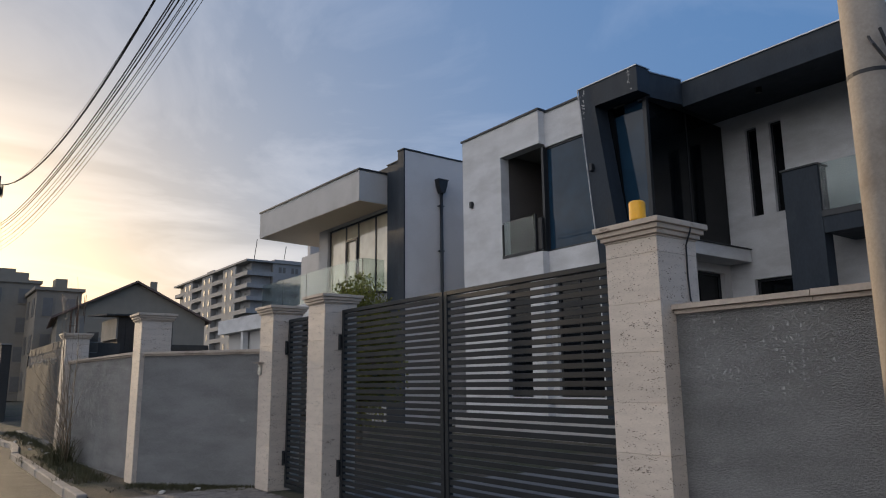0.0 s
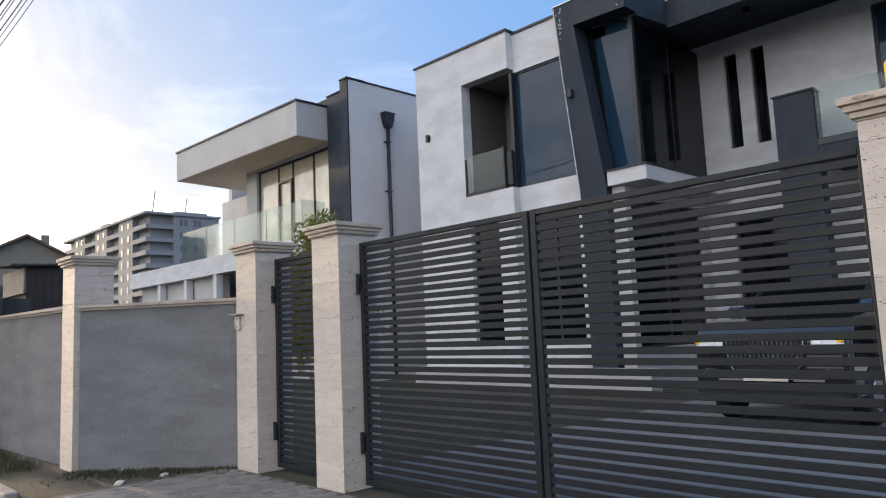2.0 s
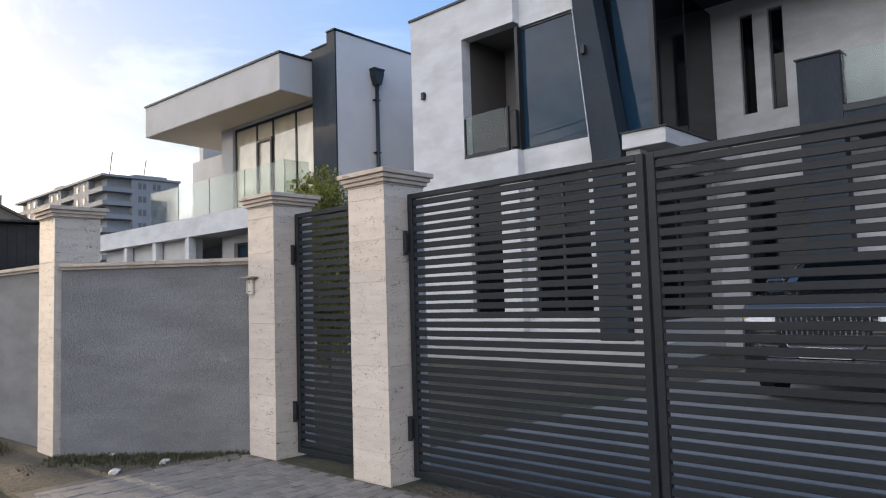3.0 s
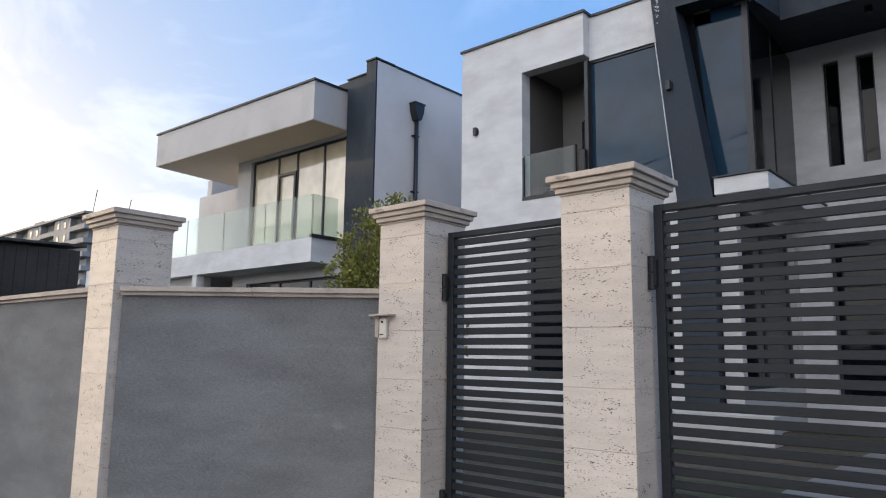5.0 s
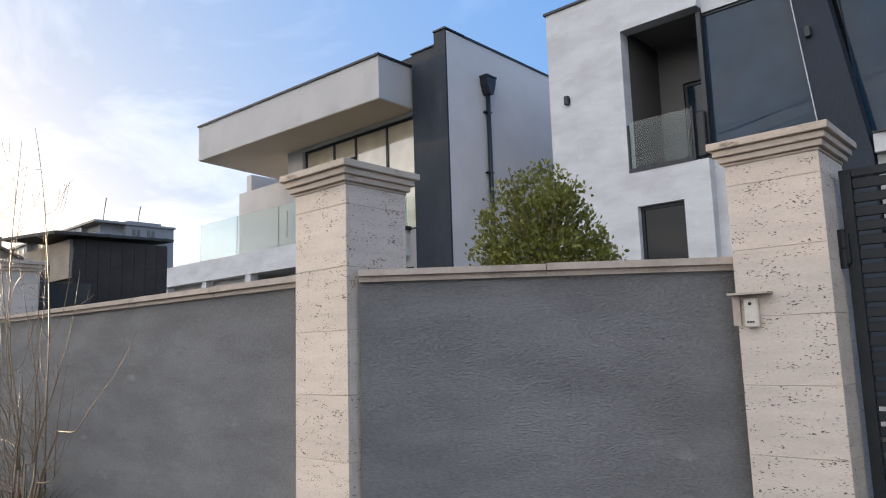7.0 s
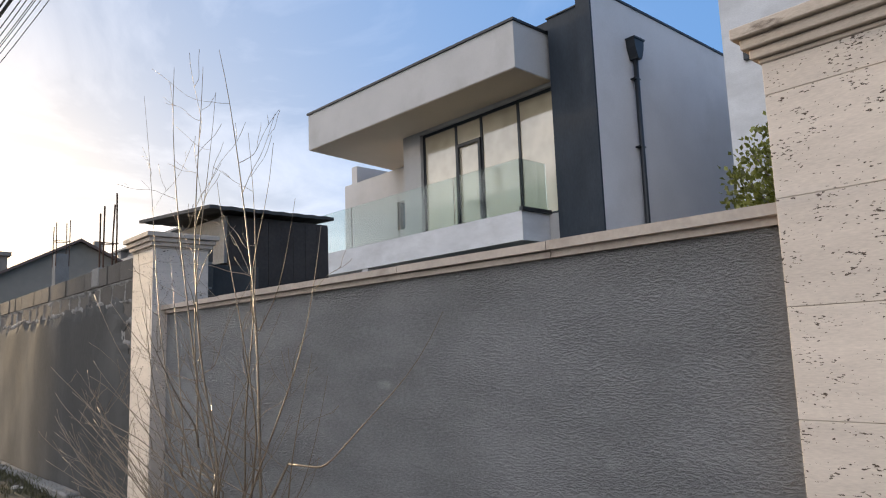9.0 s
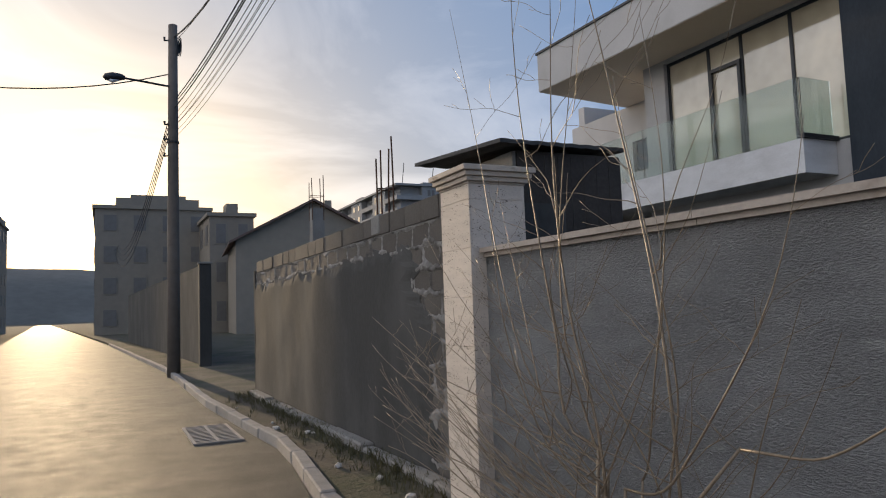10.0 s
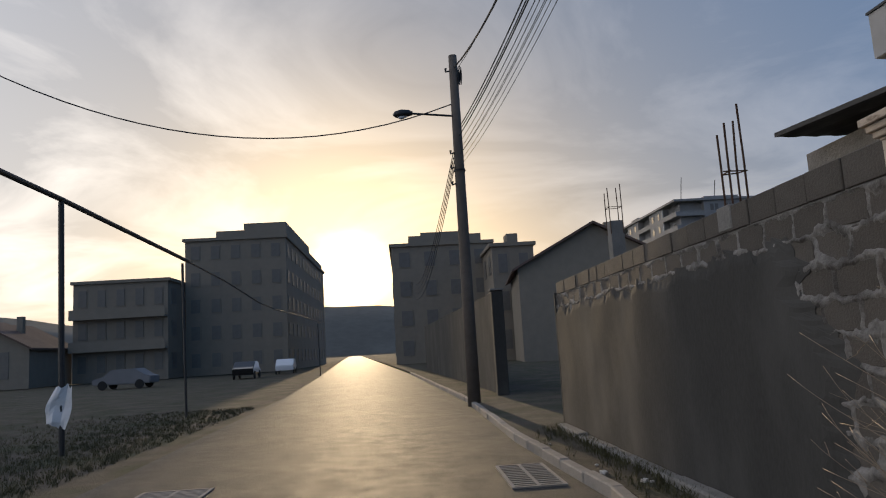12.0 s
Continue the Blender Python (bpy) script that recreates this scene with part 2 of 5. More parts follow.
BLACK = mat("black_plastic", (0.015, 0.015, 0.016), 0.45, scale=8, spread=0.2, fine=60, bump=0.1)
IVORY = mat("ivory_plastic", (0.58, 0.54, 0.46), 0.45, scale=8, spread=0.08, fine=60, bump=0.1)
BAG = mat("white_plastic_bag", (0.75, 0.75, 0.76), 0.4, scale=8, spread=0.05, fine=30, bump=0.4)
CARPAINT = mat("black_car_paint", (0.012, 0.012, 0.014), 0.18, 0.2, scale=3, spread=0.1, fine=30, bump=0.02, coat=1.0)
CHROME = mat("chrome", (0.75, 0.75, 0.76), 0.12, 1.0, scale=6, spread=0.03, fine=40, bump=0.0)
LENS = mat("headlight_glass", (0.85, 0.86, 0.88), 0.08, scale=12, spread=0.2, fine=30, bump=0.1, coat=1.0)
RUBBER = mat("tyre_rubber", (0.02, 0.02, 0.02), 0.85, scale=8, spread=0.2, fine=60, bump=0.3)
# wall colour warmed to carry the haze before the low sun
FAR_WALL = mat("haze_warmed_render", (0.24, 0.21, 0.17), 0.9, scale=0.15, spread=0.1, fine=1.5, bump=0.1)
FAR_GREY = mat("far_grey_cladding", (0.20, 0.20, 0.21), 0.85, scale=0.15, spread=0.1, fine=1.5, bump=0.1)
FAR_ROOF = mat("far_roof_tile", (0.13, 0.09, 0.075), 0.85, scale=0.5, spread=0.2, fine=4, bump=0.3)
# grey cladding lightened in place of distance haze
FAR_CLAD = mat("haze_paled_cladding", (0.27, 0.27, 0.27), 0.85, scale=0.15, spread=0.1, fine=1.5, bump=0.1)
FAR_WHITE = mat("far_white_post", (0.55, 0.55, 0.54), 0.8, scale=0.3, spread=0.1, fine=2, bump=0.05)
# pane colour drawn towards the walls, as haze would soften it
FAR_GLASS = mat("haze_toned_glass", (0.14, 0.13, 0.118), 0.55, scale=0.3, spread=0.2, fine=2, bump=0.02, ior=1.55)
HILL = mat("far_hill", (0.11, 0.11, 0.10), 1.0, scale=0.01, spread=0.2, fine=0.1, bump=0.0)
GRASS = mat("dry_grass", (0.065, 0.062, 0.028), 0.8, scale=6, spread=0.4, fine=30, bump=0.0)
LITTER = mat("pale_rubble", (0.45, 0.42, 0.38), 0.85, scale=8, spread=0.3, fine=40, bump=0.4, vary=0.2)


def leaf_material():
    m = mat("glossy_leaf", (0.125, 0.125, 0.030), 0.32, scale=3, spread=0.35, fine=25, bump=0.0)
    n, l = m.node_tree.nodes, m.node_tree.links
    b = n["Principled BSDF"]
    geo, mr, hs = n.new("ShaderNodeNewGeometry"), n.new("ShaderNodeMapRange"), n.new("ShaderNodeHueSaturation")
    mr.inputs["To Min"].default_value, mr.inputs["To Max"].default_value = 0.4, 2.0
    l.new(geo.outputs["Random Per Island"], mr.inputs["Value"])
    l.new(mr.outputs[0], hs.inputs["Value"])
    l.new(b.inputs["Base Color"].links[0].from_socket, hs.inputs["Color"])
    l.new(hs.outputs[0], b.inputs["Base Color"])
    tr, mx = n.new("ShaderNodeBsdfTranslucent"), n.new("ShaderNodeMixShader")
    tr.inputs[0].default_value = (0.30, 0.30, 0.04, 1)
    mx.inputs[0].default_value = 0.25
    l.new(b.outputs[0], mx.inputs[1])
    l.new(tr.outputs[0], mx.inputs[2])
    l.new(mx.outputs[0], n["Material Output"].inputs[0])
    return m


LEAF = leaf_material()


# ---- mesh helpers ----
def box(bm, x0, x1, y0, y1, z0, z1, bevel=0.0):
    vs = [bm.verts.new(c) for c in ((x0, y0, z0), (x1, y0, z0), (x1, y1, z0), (x0, y1, z0), (x0, y0, z1), (x1, y0, z1), (x1, y1, z1), (x0, y1, z1))]
    fs = [bm.faces.new([vs[i] for i in f]) for f in ((3, 2, 1, 0), (4, 5, 6, 7), (0, 1, 5, 4), (1, 2, 6, 5), (2, 3, 7, 6), (3, 0, 4, 7))]
    if bevel:
        bmesh.ops.bevel(bm, geom=list({e for f in fs for e in f.edges}), offset=bevel, segments=1, affect="EDGES")
    return bm


def boxed(*sizes, bevel=0.0):
    bm = bmesh.new()
    for s in sizes:
        box(bm, *s, bevel=bevel)
    return bm


def prism(bm, outline, lo, hi, axis="z"):
    """An outline in a plane, drawn out from lo to hi along an axis."""
    def at(p, h):
        return {"z": (p[0], p[1], h), "y": (p[0], h, p[1]), "x": (h, p[0], p[1])}[axis]
    a = [bm.verts.new(at(p, lo)) for p in outline]
    b = [bm.verts.new(at(p, hi)) for p in outline]
    bm.faces.new(a[::-1])
    bm.faces.new(b)
    for i in range(len(a)):
        j = (i + 1) % len(a)
        bm.faces.new((a[i], a[j], b[j], b[i]))
    bmesh.ops.recalc_face_normals(bm, faces=bm.faces[:])
    return bm


def tube(bm, path, radii, sides=6):
    """A tapered tube along a path."""
    rings = []
    for i, p in enumerate(path):
        p = Vector(p)
        d = Vector(path[min(i + 1, len(path) - 1)]) - Vector(path[max(i - 1, 0)])
        d = d.normalized() if d.length > 1e-9 else Vector((0, 0, 1))
        u = d.cross(Vector((0.31, 0.77, 0.55)))
        u = u.normalized() if u.length > 1e-6 else Vector((1, 0, 0))
        v = d.cross(u)
        r = radii[i] if isinstance(radii, (list, tuple)) else radii
        rings.append([bm.verts.new(p + r * (math.cos(2 * math.pi * k / sides) * u + math.sin(2 * math.pi * k / sides) * v)) for k in range(sides)])
    for a, b in zip(rings, rings[1:]):
        for k in range(sides):
            bm.faces.new((a[k], a[(k + 1) % sides], b[(k + 1) % sides], b[k]))
    bm.faces.new(rings[0][::-1])
    bm.faces.new(rings[-1])
    return bm


def mesh_of(name, bm, material, smooth=False):
    me = bpy.data.meshes.new(name)
    bm.normal_update()
    bm.to_mesh(me)
    bm.free()
    me.materials.append(material)
    if smooth:
        for p in me.polygons:
            p.use_smooth = True
    return me


def part(name, bm, material, parent=None, label="", smooth=False):
    ob = new(name, mesh_of(name, bm, material, smooth))
    ob.parent = parent
    if label:
        tagged(ob, label)
    return ob


def thing(name, label, category, at=(0, 0, 0), group="", kind=""):
    ob = new(name)
    ob.location = at
    ob.empty_display_size = 0.2
    return tagged(ob, label, category, group, kind)


def piece(name, me, parent, at, turn=0.0):
    ob = new(name, me)
    ob.parent = parent
    ob.location = at
    ob.rotation_euler = (0, 0, turn)
    return ob


def pierced(bm, axis, c0, c1, u0, u1, z0, z1, holes=()):
    """A wall slab between c0 and c1 on an axis, from u0 to u1 and z0 to z1, with holes (u0, u1, z0, z1)."""
    us = sorted({u0, u1, *(v for h in holes for v in h[:2])})
    zs = sorted({z0, z1, *(v for h in holes for v in h[2:])})
    for a, b in zip(us, us[1:]):
        for c, d in zip(zs, zs[1:]):
            if any(h[0] <= a and b <= h[1] and h[2] <= c and d <= h[3] for h in holes):
                continue
            box(bm, *((c0, c1, a, b) if axis == "x" else (a, b, c0, c1)), c, d)
    bmesh.ops.remove_doubles(bm, verts=bm.verts[:], dist=1e-5)
    seen = {}
    for f in bm.faces[:]:
        seen.setdefault(tuple(sorted((round(v.co.x, 4), round(v.co.y, 4), round(v.co.z, 4)) for v in f.verts)), []).append(f)
    for twins in seen.values():
        if len(twins) > 1:
            bmesh.ops.delete(bm, geom=twins, context="FACES")
    return bm


def window(house, axis, c, u0, u1, z0, z1, glass, posts=(), rails=(), width=0.06, label="anthracite framed window with reflection-toned panes"):
    """A window unit: frame with posts and rails, and a pane in every field. It faces the low side of its axis at c."""
    win = new("window")
    win.parent = house
    tagged(win, label)

    def bx(bm, a, b, d, e, f, g):
        box(bm, *((a, b, d, e) if axis == "x" else (d, e, a, b)), f, g)
    bm = bmesh.new()
    bx(bm, c, c + 0.07, u0, u0 + width, z0, z1)
    bx(bm, c, c + 0.07, u1 - width, u1, z0, z1)
    bx(bm, c, c + 0.07, u0 + width, u1 - width, z0, z0 + width)
    bx(bm, c, c + 0.07, u0 + width, u1 - width, z1 - width, z1)
    for p in posts:
        bx(bm, c, c + 0.07, p - width / 2, p + width / 2, z0 + width, z1 - width)
    part("window_frame", bm, METAL, win)
    edges = [u0 + width / 2, *posts, u1 - width / 2]
    for a, b in zip(edges, edges[1:]):
        levels = [z0 + width / 2, *[r[2] for r in rails if a - 0.01 <= r[0] and r[1] <= b + 0.01], z1 - width / 2]
        for d, e in zip(levels, levels[1:]):
            bm = bmesh.new()
            bx(bm, c + 0.03, c + 0.045, a + width / 2, b - width / 2, d + width / 2, e - width / 2)
            part("pane", bm, glass, win)
        for r in levels[1:-1]:
            bm = bmesh.new()
            bx(bm, c + 0.005, c + 0.065, a + width / 2, b - width / 2, r - width / 2, r + width / 2)
            part("rail", bm, METAL, win)
    return win


def guard_glass(house, panes, height=1.05, thick=0.016):
    """Glass balustrade panes from (x, y) to (x, y) at a floor height."""
    rail = new("balustrade")
    rail.parent = house
    tagged(rail, "frameless clear glass balustrade")
    for (x0, y0), (x1, y1), z in panes:
        d = Vector((x1 - x0, y1 - y0))
        n = Vector((-d.y, d.x)).normalized() * thick / 2
        bm = bmesh.new()
        prism(bm, [(x0 + n.x, y0 + n.y), (x1 + n.x, y1 + n.y), (x1 - n.x, y1 - n.y), (x0 - n.x, y0 - n.y)], z, z + height)
        ob = part("pane", bm, GLASS_CLEAR, rail)
        ob.visible_shadow = False
    return rail


# ---- ground, road, verge ----
def lerp_line(points, y):
    for (ya, xa), (yb, xb) in zip(points, points[1:]):
        if y <= yb:
            return xa + (xb - xa) * (y - ya) / (yb - ya)
    return points[-1][1]


KERB = [(-60, 1.5), (10, 1.45), (16.3, 1.46), (18.6, 1.74), (20.0, 1.66), (23.3, 1.50), (32, 1.5), (60, 0.1), (110, -3.2), (420, -24)]
LEFT = [(-60, -4.4), (10, -4.3), (22, -4.2), (40, -4.8), (60, -6.0), (110, -9.5), (420, -31)]

bm = bmesh.new()
N = 60
grid = []
for i in range(N + 1):
    for j in range(N + 1):
        u, v = (i / N * 2 - 1), (j / N * 2 - 1)
        grid.append(bm.verts.new((2400 * u * abs(u) ** 1.6, 2400 * v * abs(v) ** 1.6, -0.05)))
for i in range(N):
    for j in range(N):
        bm.faces.new((grid[i * (N + 1) + j], grid[(i + 1) * (N + 1) + j], grid[(i + 1) * (N + 1) + j + 1], grid[i * (N + 1) + j + 1]))
part("ground", bm, DIRT)
tagged(bpy.data.objects["ground"], "bare brown soil with patches of grass", "ground", kind="structure")

ys = [-60, -30, -10, 0, 10, 13, 16.3, 17.5, 18.6, 20, 23.3, 28, 32, 40, 50, 60, 80, 110, 200, 420]


def strip(bm, left, right, z0, z1):
    rows = []
    for y in ys:
        rows.append([bm.verts.new((left(y), y, z0)), bm.verts.new((left(y), y, z1)), bm.verts.new((right(y), y, z1)), bm.verts.new((right(y), y, z0))])
    for a, b in zip(rows, rows[1:]):
        for k in range(3):
            bm.faces.new((a[k], b[k], b[k + 1], a[k + 1]))
    bmesh.ops.recalc_face_normals(bm, faces=bm.faces[:])
    return bm


road = part("road", strip(bmesh.new(), lambda y: lerp_line(LEFT, y), lambda y: lerp_line(KERB, y), -0.06, 0.0), ASPHALT)
tagged(road, "worn asphalt street with dust along its edges", "road", kind="structure")
verge = part("pavement", strip(bmesh.new(), lambda y: lerp_line(KERB, y) + 0.13, lambda y: 3.0 + max(0, 60 - abs(y - 20)), -0.06, 0.095), DIRT)
tagged(verge, "unpaved earth verge along the fence", "verge", kind="structure")

kerb = thing("kerb", "weathered concrete kerb stones beside the asphalt", "kerb", kind="structure")
stone_len = 0.9
km = mesh_of("kerb_stone", boxed((-0.065, 0.065, 0.0, stone_len - 0.012, -0.05, 0.125), bevel=0.014), CONCRETE)
y = 9.0
while y < 58:
    x0, x1 = lerp_line(KERB, y) + 0.065, lerp_line(KERB, y + stone_len) + 0.065
    ob = piece("kerb_stone", km, kerb, (x0 + random.uniform(-0.012, 0.012), y, random.uniform(-0.012, 0.008)), math.atan2(-(x1 - x0), stone_len))
    y += stone_len


# ---- fence pillars, walls and gates ----
BASE = 0.095
CAP_TOP = 2.46
COURSE = 0.317


def pillar(x, y, size=0.42, group="fence pillars"):
    """A stone-clad pillar: core, cladding tiles course by course on four sides, stepped cap."""
    p = thing("fence_pillar", "travertine clad fence pillar with a stepped stone cap", "pillar", (x, y, BASE), group)
    top = CAP_TOP - BASE - 0.125
    h = size / 2 - 0.018
    part("core", boxed((-h, h, -h, h, 0, top)), COPING, p)
    z = top
    k = 0
    while z > 0.01:
        low = max(0.0, z - COURSE if k else z - 0.10)
        for side in range(4):
            key = (round(z - low, 4), side % 2)
            if key not in TILES:
                w = size / 2 - (0 if side % 2 == 0 else 0.018)
                TILES[key] = mesh_of("stone_tile", boxed((0, 0.018, -w, w, 0.0006, z - low - 0.0006), bevel=0.0015), TRAVERTINE)
            a = side * math.pi / 2
            r = size / 2
            piece("stone_tile", TILES[key], p, (-r * math.cos(a), -r * math.sin(a), low), a)
        z = low
        k += 1
    cap = bmesh.new()
    z = top
    for w, t in ((size / 2 + 0.006, 0.014), (size / 2 + 0.024, 0.030), (size / 2 + 0.042, 0.032), (size / 2 + 0.062, 0.036)):
        box(cap, -w, w, -w, w, z, z + t, bevel=0.003)
        z += t + 0.001
    part("cap", cap, CAPSTONE, p)
    return p


TILES = {}
PILLARS = [(3.662, 2.065), (3.662, 6.662), (3.662, 8.130), (2.482, 10.010), (2.25, 14.80)]
for px, py in PILLARS:
    pillar(px, py)


def fence_wall(name, a, b, thick=0.2, top=1.895, label="grey fence wall with combed render and a stone coping"):
    """A rendered wall whose street side runs from a to b, with a stepped coping."""
    w = thing(name, label, "wall", kind="structure")
    a, b = Vector((*a, 0)), Vector((*b, 0))
    d = (b - a).normalized()
    n = Vector((d.y, -d.x, 0))          # away from the street when walking along +y
    def slab(bm, front, back, z0, z1):
        c = [a - n * front, b - n * front, b + n * back, a + n * back]
        prism(bm, [(p.x, p.y) for p in c], z0, z1)
    bm = bmesh.new()
    slab(bm, 0, thick, BASE - 0.1, top - 0.062)
    part("rendered_face", bm, RENDER, w)
    length = (b - a).length
    count = max(1, round(length / 0.9))
    for i in range(count):
        p, q = a + d * (length * i / count + 0.002), a + d * (length * (i + 1) / count - 0.002)
        bm = bmesh.new()
        for f, z0, z1 in ((0.022, top - 0.061, top - 0.034), (0.05, top - 0.033, top)):
            c = [p - n * f, q - n * f, q + n * (thick + f), p + n * (thick + f)]
            prism(bm, [(v.x, v.y) for v in c], z0, z1 + random.uniform(-0.003, 0.003))
        part("coping_stone", bm, COPING, w)
    return w


fence_wall("wall_south", (3.60, -14.0), (3.60, 1.853))
scuffs = bmesh.new()
srng = random.Random(17)
for k in range(520):
    patch = k % 2
    cy = (1.62 if patch else 1.12) + srng.gauss(0, 0.10 if patch else 0.12)
    cz = min(1.79, 1.56 + srng.gauss(0, 0.16))
    r = 0.0018 + 0.0085 * srng.random() ** 3
    ring = []
    n = 9
    for i in range(n):
        a = 2 * math.pi * i / n
        d = r * srng.uniform(0.35, 1.3)
        ring.append((cy + d * math.cos(a) * 0.8, cz + d * math.sin(a) * 1.25))
    prism(scuffs, ring, 3.5985 - 0.000005 * k, 3.602, "x")
tagged(part("paint_scuff", scuffs, SCUFF, bpy.data.objects["wall_south"]), "flaked whitish scuffs on the render", kind="stuff")
fence_wall("wall_corner", (3.545, 8.37), (2.33, 9.775))
fence_wall("wall_middle", (2.36, 10.222), (2.15, 14.588), top=1.914)


def gate_leaf(name, y0, y1, z0=0.135, z1=2.265, x=3.685, hinge_y=None, label="", category="gate"):
    """A leaf of flat steel slats in a tube frame, with two hinges."""
    g = thing(name, label, category, (x, (y0 + y1) / 2, BASE), "driveway gate leaves" if name == "driveway_gate" else "")
    h = (y1 - y0) / 2
    a, b = z0 - BASE, z1 - BASE
    fr = bmesh.new()
    s = 0.05
    box(fr, -0.025, 0.025, -h, -h + s, a, b, bevel=0.003)
    box(fr, -0.025, 0.025, h - s, h, a, b, bevel=0.003)
    box(fr, -0.025, 0.025, -h + s, h - s, b - 0.04, b, bevel=0.003)
    box(fr, -0.025, 0.025, -h + s, h - s, a, a + 0.05, bevel=0.003)
    part("gate_frame", fr, GATE, g)
    n = 31
    pitch = (b - a - 0.09) / n
    sl = mesh_of("slat", boxed((-0.011, 0.011, -h + s, h - s, -0.022, 0.022), bevel=0.003), GATE)
    for i in range(n):
        piece("slat", sl, g, (-0.006 + random.uniform(-0.001, 0.001), 0, a + 0.05 + pitch * (i + 0.5)))
    if hinge_y is not None:
        e = math.copysign(h + 0.012, hinge_y)
        for hz in (0.40, 1.80):
            hb = bmesh.new()
            tube(hb, [(-0.04, e, hz - 0.09), (-0.04, e, hz - 0.005)], 0.019, 10)
            tube(hb, [(-0.04, e, hz + 0.005), (-0.04, e, hz + 0.09)], 0.019, 10)
            box(hb, -0.05, -0.02, e - 0.03, e + 0.012, hz - 0.07, hz + 0.07)
            part("hinge", hb, GATE, g)
    return g


gate_leaf("driveway_gate", 4.455, 6.42, hinge_y=1, label="closed dark steel driveway gate leaf of horizontal slats")
gate_leaf("driveway_gate", 2.295, 4.435, hinge_y=-1, label="closed dark steel driveway gate leaf of horizontal slats")
gate_leaf("garden_gate", 6.885, 7.895, hinge_y=1, label="closed narrow dark steel garden gate of horizontal slats")

# amber warning lamp on the first pillar
lamp = thing("warning_lamp", "amber plastic warning lamp on a fence pillar", "lamp", (3.62, 2.12, CAP_TOP))
bm = bmesh.new()
tube(bm, [(0, 0, 0.0), (0, 0, 0.012), (0, 0, 0.045)], [0.05, 0.05, 0.04], 20)
part("base", bm, BLACK, lamp)
bm = bmesh.new()
tube(bm, [(0, 0, 0.042), (0, 0, 0.05), (0, 0, 0.165), (0, 0, 0.178)], [0.05, 0.056, 0.056, 0.046], 24)
part("lens", bm, YELLOW, lamp, "bright amber lens")
wire = tagged(part("lamp_cable", tube(bmesh.new(), [(3.68, 2.10, 2.452), (3.72, 1.95, 2.456), (3.74, 1.80, 2.455), (3.745, 1.800, 2.40), (3.75, 1.845, 2.30), (3.752, 1.85, 2.1), (3.75, 1.84, 1.93), (3.72, 1.80, 1.902)], 0.006, 6), CABLE),
              "thin dark cable down the fence pillar", "cable")

# intercom with its little roof
com = thing("intercom", "ivory door intercom under a small metal roof on a pillar", "intercom", (3.450, 8.27, 1.52))
part("body", boxed((-0.03, 0.0, -0.035, 0.03, 0.03, 0.165), bevel=0.006), IVORY, com)
part("hood", boxed((-0.075, 0.0, -0.10, 0.085, 0.182, 0.192), (-0.012, 0.0, 0.05, 0.085, 0.04, 0.18)), COPING, com)
part("camera_eye", tube(bmesh.new(), [(-0.034, -0.002, 0.14), (-0.028, -0.002, 0.14)], 0.008, 12), BLACK, com)
for k in range(3):
    part("button", boxed((-0.034, -0.03, -0.016 + 0.012 * k, -0.008 + 0.012 * k, 0.052, 0.060)), BLACK, com)

# ---- house with the slanted frame ----
YARD = 0.1
FX = 12.15
villa = thing("villa", "modern white villa with an anthracite slanted frame and flat roof", "house", (FX, 8, YARD))
villa.location = (0, 0, 0)
left_bay = (11.70, 13.22, 4.66, 7.50)
hole_g1, hole_g2 = (12.20, 13.10, 1.05, 4.0), (10.10, 11.50, 1.05, 3.98)
part("wall", pierced(bmesh.new(), "x", FX, FX + 0.3, 11.70, 14.90, YARD - 0.1, 8.40, [left_bay, hole_g1]), WHITE, villa, "white rendered front wall")
part("wall", pierced(bmesh.new(), "x", FX + 0.22, FX + 0.5, 9.90, 11.70, 4.60, 8.35, [(9.95, 11.70, 4.66, 7.42)]), WHITE, villa, "white rendered wall round the glass front")
part("wall", pierced(bmesh.new(), "x", FX + 0.22, FX + 0.5, 9.30, 11.70, YARD - 0.1, 4.60, [hole_g2]), WHITE, villa, "white rendered wall under the glass front")
part("wall", boxed((FX + 0.3, 22.0, 14.60, 14.90, YARD - 0.1, 8.40)), WHITE, villa, "white rendered side wall")
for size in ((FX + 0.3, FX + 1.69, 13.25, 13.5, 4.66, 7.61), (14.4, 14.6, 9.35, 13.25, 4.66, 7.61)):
    part("wall", boxed(size), INSIDE, villa, "inner wall of the loggia, shade put into its dark colour")
part("loggia_wall", pierced(bmesh.new(), "x", 13.85, 14.0, 11.75, 14.6, 4.66, 7.9, [(11.95, 12.75, 4.66, 6.75)]), LOGGIA, villa, "rendered back wall of the loggia, beige darkened for shade")
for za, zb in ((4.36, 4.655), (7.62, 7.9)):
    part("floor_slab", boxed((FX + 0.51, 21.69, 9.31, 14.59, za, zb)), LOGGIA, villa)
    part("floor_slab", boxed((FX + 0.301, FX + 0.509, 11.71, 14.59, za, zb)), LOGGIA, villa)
part("roof_coping", boxed((FX - 0.04, FX + 0.34, 11.66, 14.94, 8.40, 8.45), (FX + 0.34, 22.0, 14.56, 14.94, 8.40, 8.45), (FX + 0.18, FX + 0.54, 10.25, 11.66, 8.35, 8.40)), METAL, villa)
window(villa, "x", 13.88, 11.97, 12.73, 4.68, 6.73, GLASS_DARK)
window(villa, "x", FX + 0.26, 9.88, 11.74, 4.66, 7.42, GLASS_DARK, width=0.05)
part("mullion", boxed((FX + 0.14, FX + 0.34, 11.70, 11.78, 4.66, 7.42)), METAL, villa)
